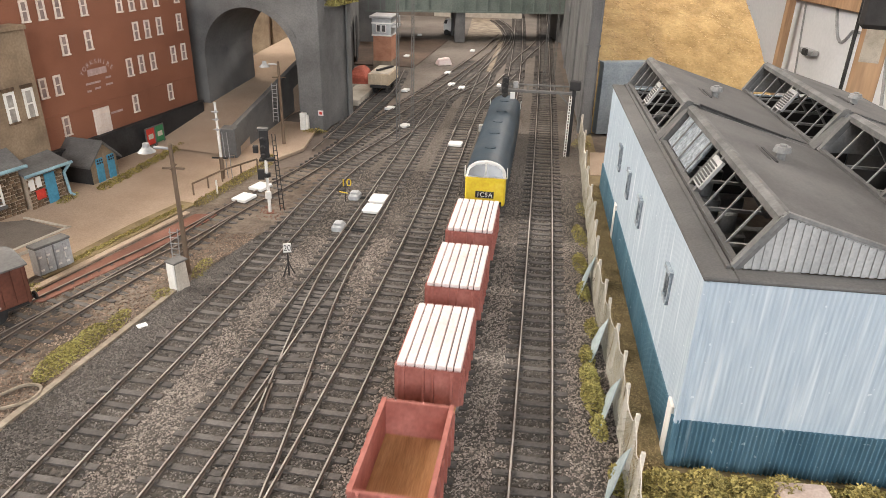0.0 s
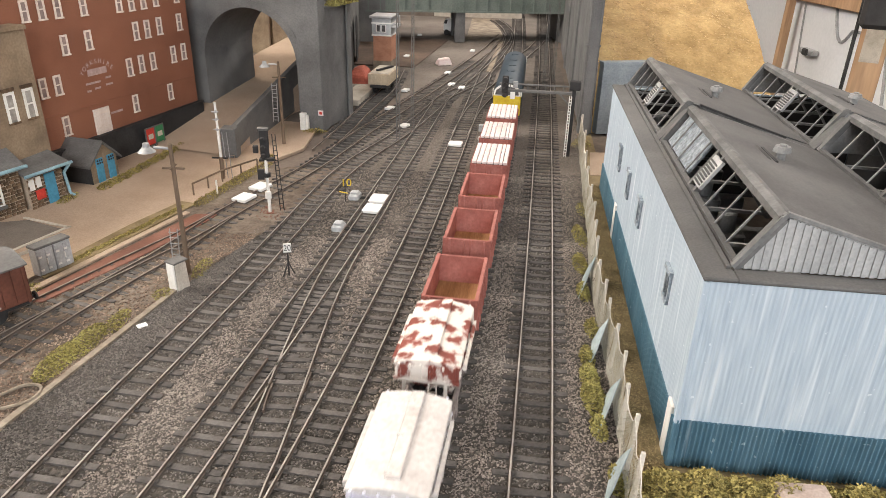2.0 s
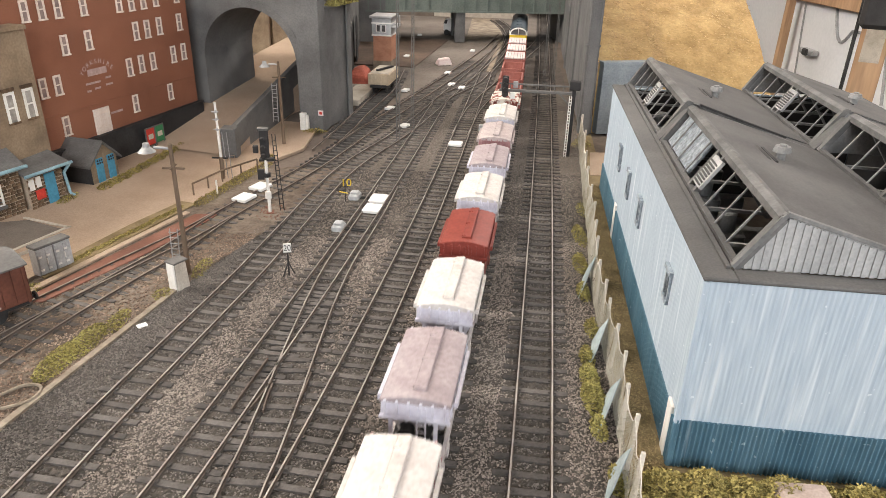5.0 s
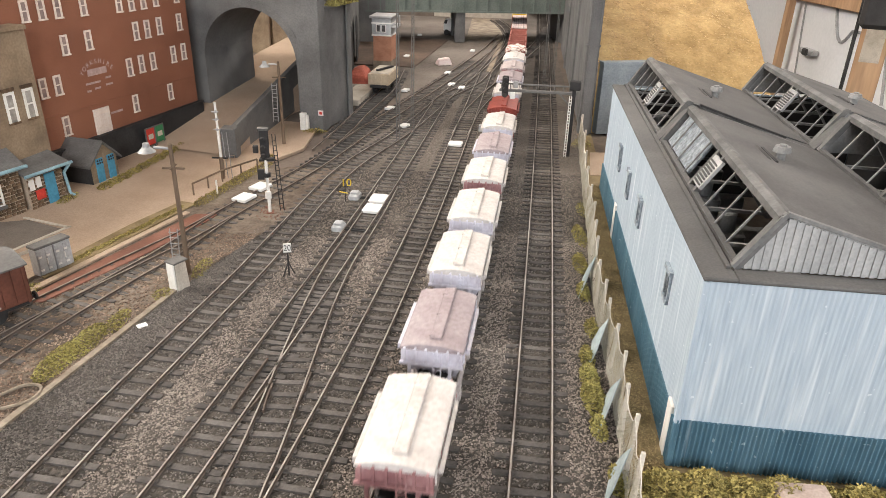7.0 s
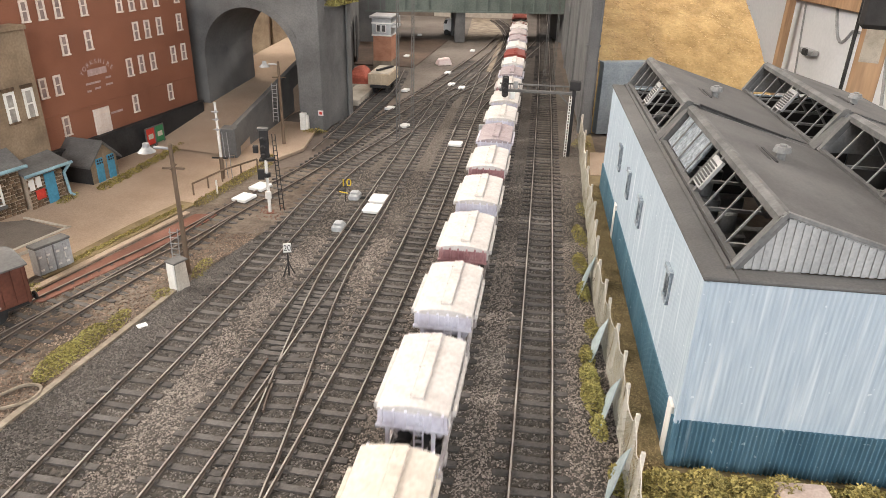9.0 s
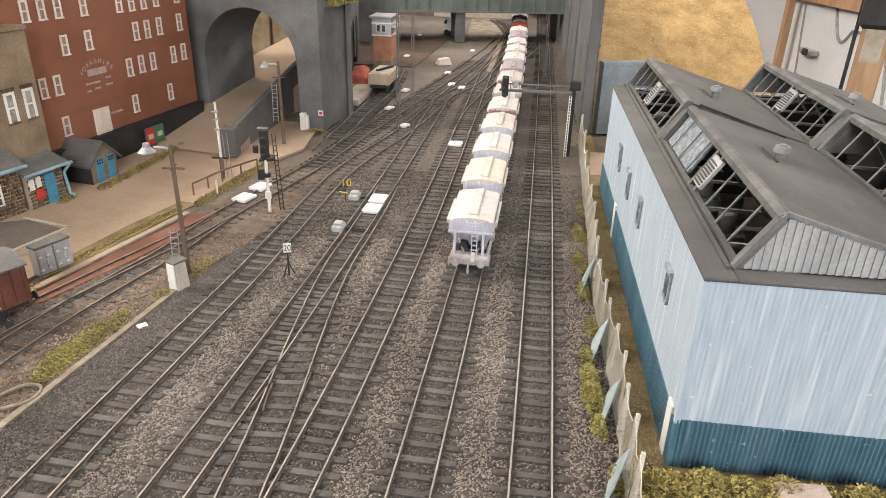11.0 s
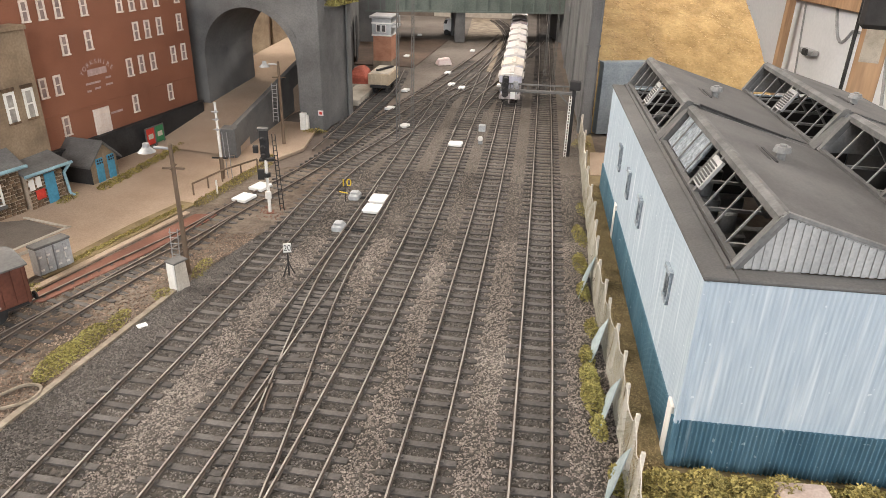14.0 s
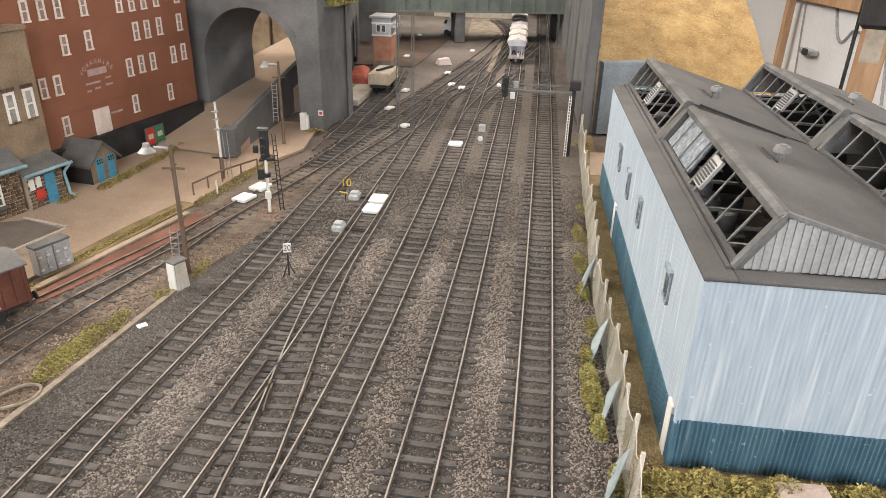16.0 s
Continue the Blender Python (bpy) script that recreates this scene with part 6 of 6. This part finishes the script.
    for s in (-1, 1):
        for k in range(7):
            y = -half + 4 + k * (2 * half - 8) / 6
            part("side_rib", Mesh().box(min(s * hw, s * (hw + 1.0)), max(s * hw, s * (hw + 1.0)), y - 0.5, y + 0.5, 29.5, eave - 1), side_mat, w)
        part("side_rail", Mesh().bar((s * (hw + 2.2), -half + 6, eave - 3.5), (s * (hw + 2.2), half - 10, eave - 3.5), 1.5, 2.6).bar((s * (hw + 2.2), -half + 6, eave - 3.5), (s * hw, -half + 6, eave - 3.5), 1.0).bar((s * (hw + 2.2), half - 10, eave - 3.5), (s * hw, half - 10, eave - 3.5), 1.0), side_mat, w)
        part("chute", Mesh().box(s * 7 - 3, s * 7 + 3, -8, 8, 8, 15), frame_mat, w, bevel=0.6)
    running_gear(w, 33, frame_mat)
    return w


KINDS = {
    "boards": lambda: tippler(True, "salmon-red clay wagon loaded with pinkish white boards"),
    "open": lambda: tippler(False, "empty salmon-red open wagon with a bare plank floor"),
    "splashed": lambda: hopper(SPLASHED, SPLASHED, SPLASHED, "red covered hopper splashed with white clay"),
    "white": lambda: hopper(COVER_WHITE, LILAC_END, COVER_WHITE, "white covered clay hopper with pale lilac ends"),
    "whitered": lambda: hopper(COVER_WHITE, PLUM_END, COVER_WHITE, "white covered clay hopper with dusty plum ends"),
    "pinkgrey": lambda: hopper(PINK_GREY, PLUM_END, PINK_GREY, "dusty pink-grey covered clay hopper"),
    "mauve": lambda: hopper(MAUVE, LILAC_END, LILAC_END, "mauve covered clay hopper with pale lilac ends"),
    "red": lambda: hopper(CLEAN_RED, CLEAN_RED, CLEAN_RED, "clean brick-red covered clay hopper"),
    "cream": lambda: hopper(CREAM_COVER, LILAC_END, CREAM_COVER, "cream covered clay hopper with pale lilac ends"),
}
ORDER = ["boards"] * 3 + ["open"] * 3 + ["splashed", "white", "pinkgrey", "mauve", "white", "red", "white", "mauve", "whitered", "white", "white", "mauve", "whitered", "white", "whitered", "white", "white", "cream", "white"]
WAGONS, made = [], {}
for kind in ORDER:
    if kind not in made:
        made[kind] = KINDS[kind]()
        WAGONS.append(made[kind])
    else:
        WAGONS.append(copy_thing(made[kind], at(0, 0)))
tail = part("tail_lamp", Mesh().box(1.6, 4.2, -36, -33.8, 11.5, 17.5), WHITE_PAINT, WAGONS[-1], "white tail lamp", bevel=0.3)


def western():
    """Long diesel with rounded roof, raked windscreens and yellow ends; its rear cab faces the wagons."""
    w = thing("diesel_locomotive", at(0, 0), "dusty dark blue diesel locomotive with yellow ends", "locomotive", "train")
    L, hw = 258, 16.8

    def ring(y, half, roof, drop=0.0):
        pts = [(-half, y, 8), (half, y, 8), (half, y, roof - 13)]
        pts += [(half * math.cos(math.pi * k / 12) ** 1 if k != 6 else 0, y, roof - 13 + 13 * math.sin(math.pi * k / 12)) for k in range(1, 12)]
        return pts + [(-half, y, roof - 13)]
    part("body", Mesh().loft([ring(9, hw, 45), ring(14, hw, 46), ring(L - 14, hw, 46), ring(L - 9, hw, 45)]), LOCO_BLUE, w, smooth=True)
    for y0, d in ((9, -1), (L - 9, 1)):
        nose = part("nose", Mesh().loft([[(-hw - 0.1, y0, 8), (hw + 0.1, y0, 8), (hw + 0.1, y0, 32.5), (-hw - 0.1, y0, 32.5)], [(-hw + 0.6, y0 + d * 7, 8), (hw - 0.6, y0 + d * 7, 8), (hw - 0.8, y0 + d * 5.6, 31.5), (-hw + 0.8, y0 + d * 5.6, 31.5)]]), YELLOW, w, "warning yellow cab end", bevel=1.0)
        scr = part("screen_surround", Mesh().loft([[(-hw + 0.6, y0 + d * 5.6, 31.5)] + [(hw - 0.6, y0 + d * 5.6, 31.5)] + [((hw - 1.5) * math.cos(math.pi * k / 12), y0 + d * 0.6, 33.5 + 10 * math.sin(math.pi * k / 12)) for k in range(13)],
                                                   [(-hw + 0.6, y0, 31.5)] + [(hw - 0.6, y0, 31.5)] + [((hw - 0.6) * math.cos(math.pi * k / 12), y0, 33.5 + 11 * math.sin(math.pi * k / 12)) for k in range(13)]]), WHITE_PAINT, w, "white windscreen surround")
        for s in (-1, 1):
            q = [(s * 0.8, 32.6), (s * 14.2, 32.6), (s * 13.0, 37.5), (s * 8, 40.8), (s * 0.8, 42.0)]
            yy = lambda z: y0 + d * (5.9 - (z - 31.5) * 0.415)
            part("windscreen", Mesh().add([(x, yy(z), z) for x, z in q] + [(x, yy(z) + d * 0.35, z) for x, z in q], [(0, 1, 2, 3, 4), (9, 8, 7, 6, 5)] + [(i, 5 + i, 5 + (i + 1) % 5, (i + 1) % 5) for i in range(5)]), GLASS_DARK, scr, "dark raked windscreen pane")
        box = part("headcode_panel", Mesh().box(-7.5, 7.5, min(y0 + d * 6.0, y0 + d * 7.2), max(y0 + d * 6.0, y0 + d * 7.2), 14.5, 20), BLACK, nose, "black headcode panel")
        letters("1C5A", 5.6, WHITE_PAINT, box, at(0, y0 + d * 7.35, 17.3, 90, 0, 0 if d < 0 else 180), "numeral")
        part("buffer_beam", Mesh().box(-14, 14, min(y0 + d * 7, y0 + d * 8), max(y0 + d * 7, y0 + d * 8), 6, 12), BLACK, w)
        for s in (-1, 1):
            part("buffer", Mesh().rod((s * 8.6, y0 + d * 8, 10), (s * 8.6, y0 + d * 12, 10), 1.4, 10).rod((s * 8.6, y0 + d * 11.4, 10), (s * 8.6, y0 + d * 12.2, 10), 3, 12), BLACK, w)
            part("grab_rail", Mesh().bar((s * (hw + 0.4), y0 + d * 0.5, 30), (s * (hw + 0.4), y0 + d * 0.5, 39), 0.9), WHITE_PAINT, w)
    for y in (42, 88, 129, 170, 216):
        part("roof_fan", Mesh().rod((0, y, 45.4), (0, y, 46.4), 5, 18), LOCO_BLUE, w)
    for yc in (48, L - 48):
        for dy in (-20, 0, 20):
            wheelset(w, yc + dy, 7)
        part("bogie_frame", Mesh().box(-13, -11, yc - 28, yc + 28, 3, 9).box(11, 13, yc - 28, yc + 28, 3, 9), BLACK, w)
    part("fuel_tank", Mesh().box(-12, 12, 100, 158, 3, 9), BLACK, w, bevel=1)
    return w


loco = western()


# ---- what moves ----
# Distance along the line of the front end of the seventh wagon, every half second at first.
RUN = [(0, 12), (0.5, 86), (1, 158), (1.5, 232), (2, 311), (2.5, 391), (3, 474), (3.5, 563), (4, 652), (6.5, 1090), (7, 1177), (7.5, 1262), (8, 1350), (8.5, 1437), (9, 1520), (11.5, 1963), (12, 2046), (12.5, 2126), (13, 2211), (13.5, 2293), (14.5, 2452), (16, 2682)]
PITCH = 77.6


def front(t):
    for (t0, y0), (t1, y1) in zip(RUN[:-1], RUN[1:]):
        if t <= t1:
            return y0 + (y1 - y0) * (t - t0) / (t1 - t0)


def on_main(y):
    """Pose on the main line's centre at that distance."""
    a, b, c = MAIN_X
    return at(a * y * y + b * y + c, y, 0, 0, 0, -math.degrees(math.atan(2 * a * y + b)))


def motions():
    for k, w in enumerate(WAGONS):
        walk(w, [(i * 0.5, on_main(front(i * 0.5) - 28.0 - (8 if k < 6 else 0) - (k - 6) * PITCH)) for i in range(33)])
    walk(loco, [(i * 0.5, on_main(front(i * 0.5) + 512)) for i in range(33)])


motions()
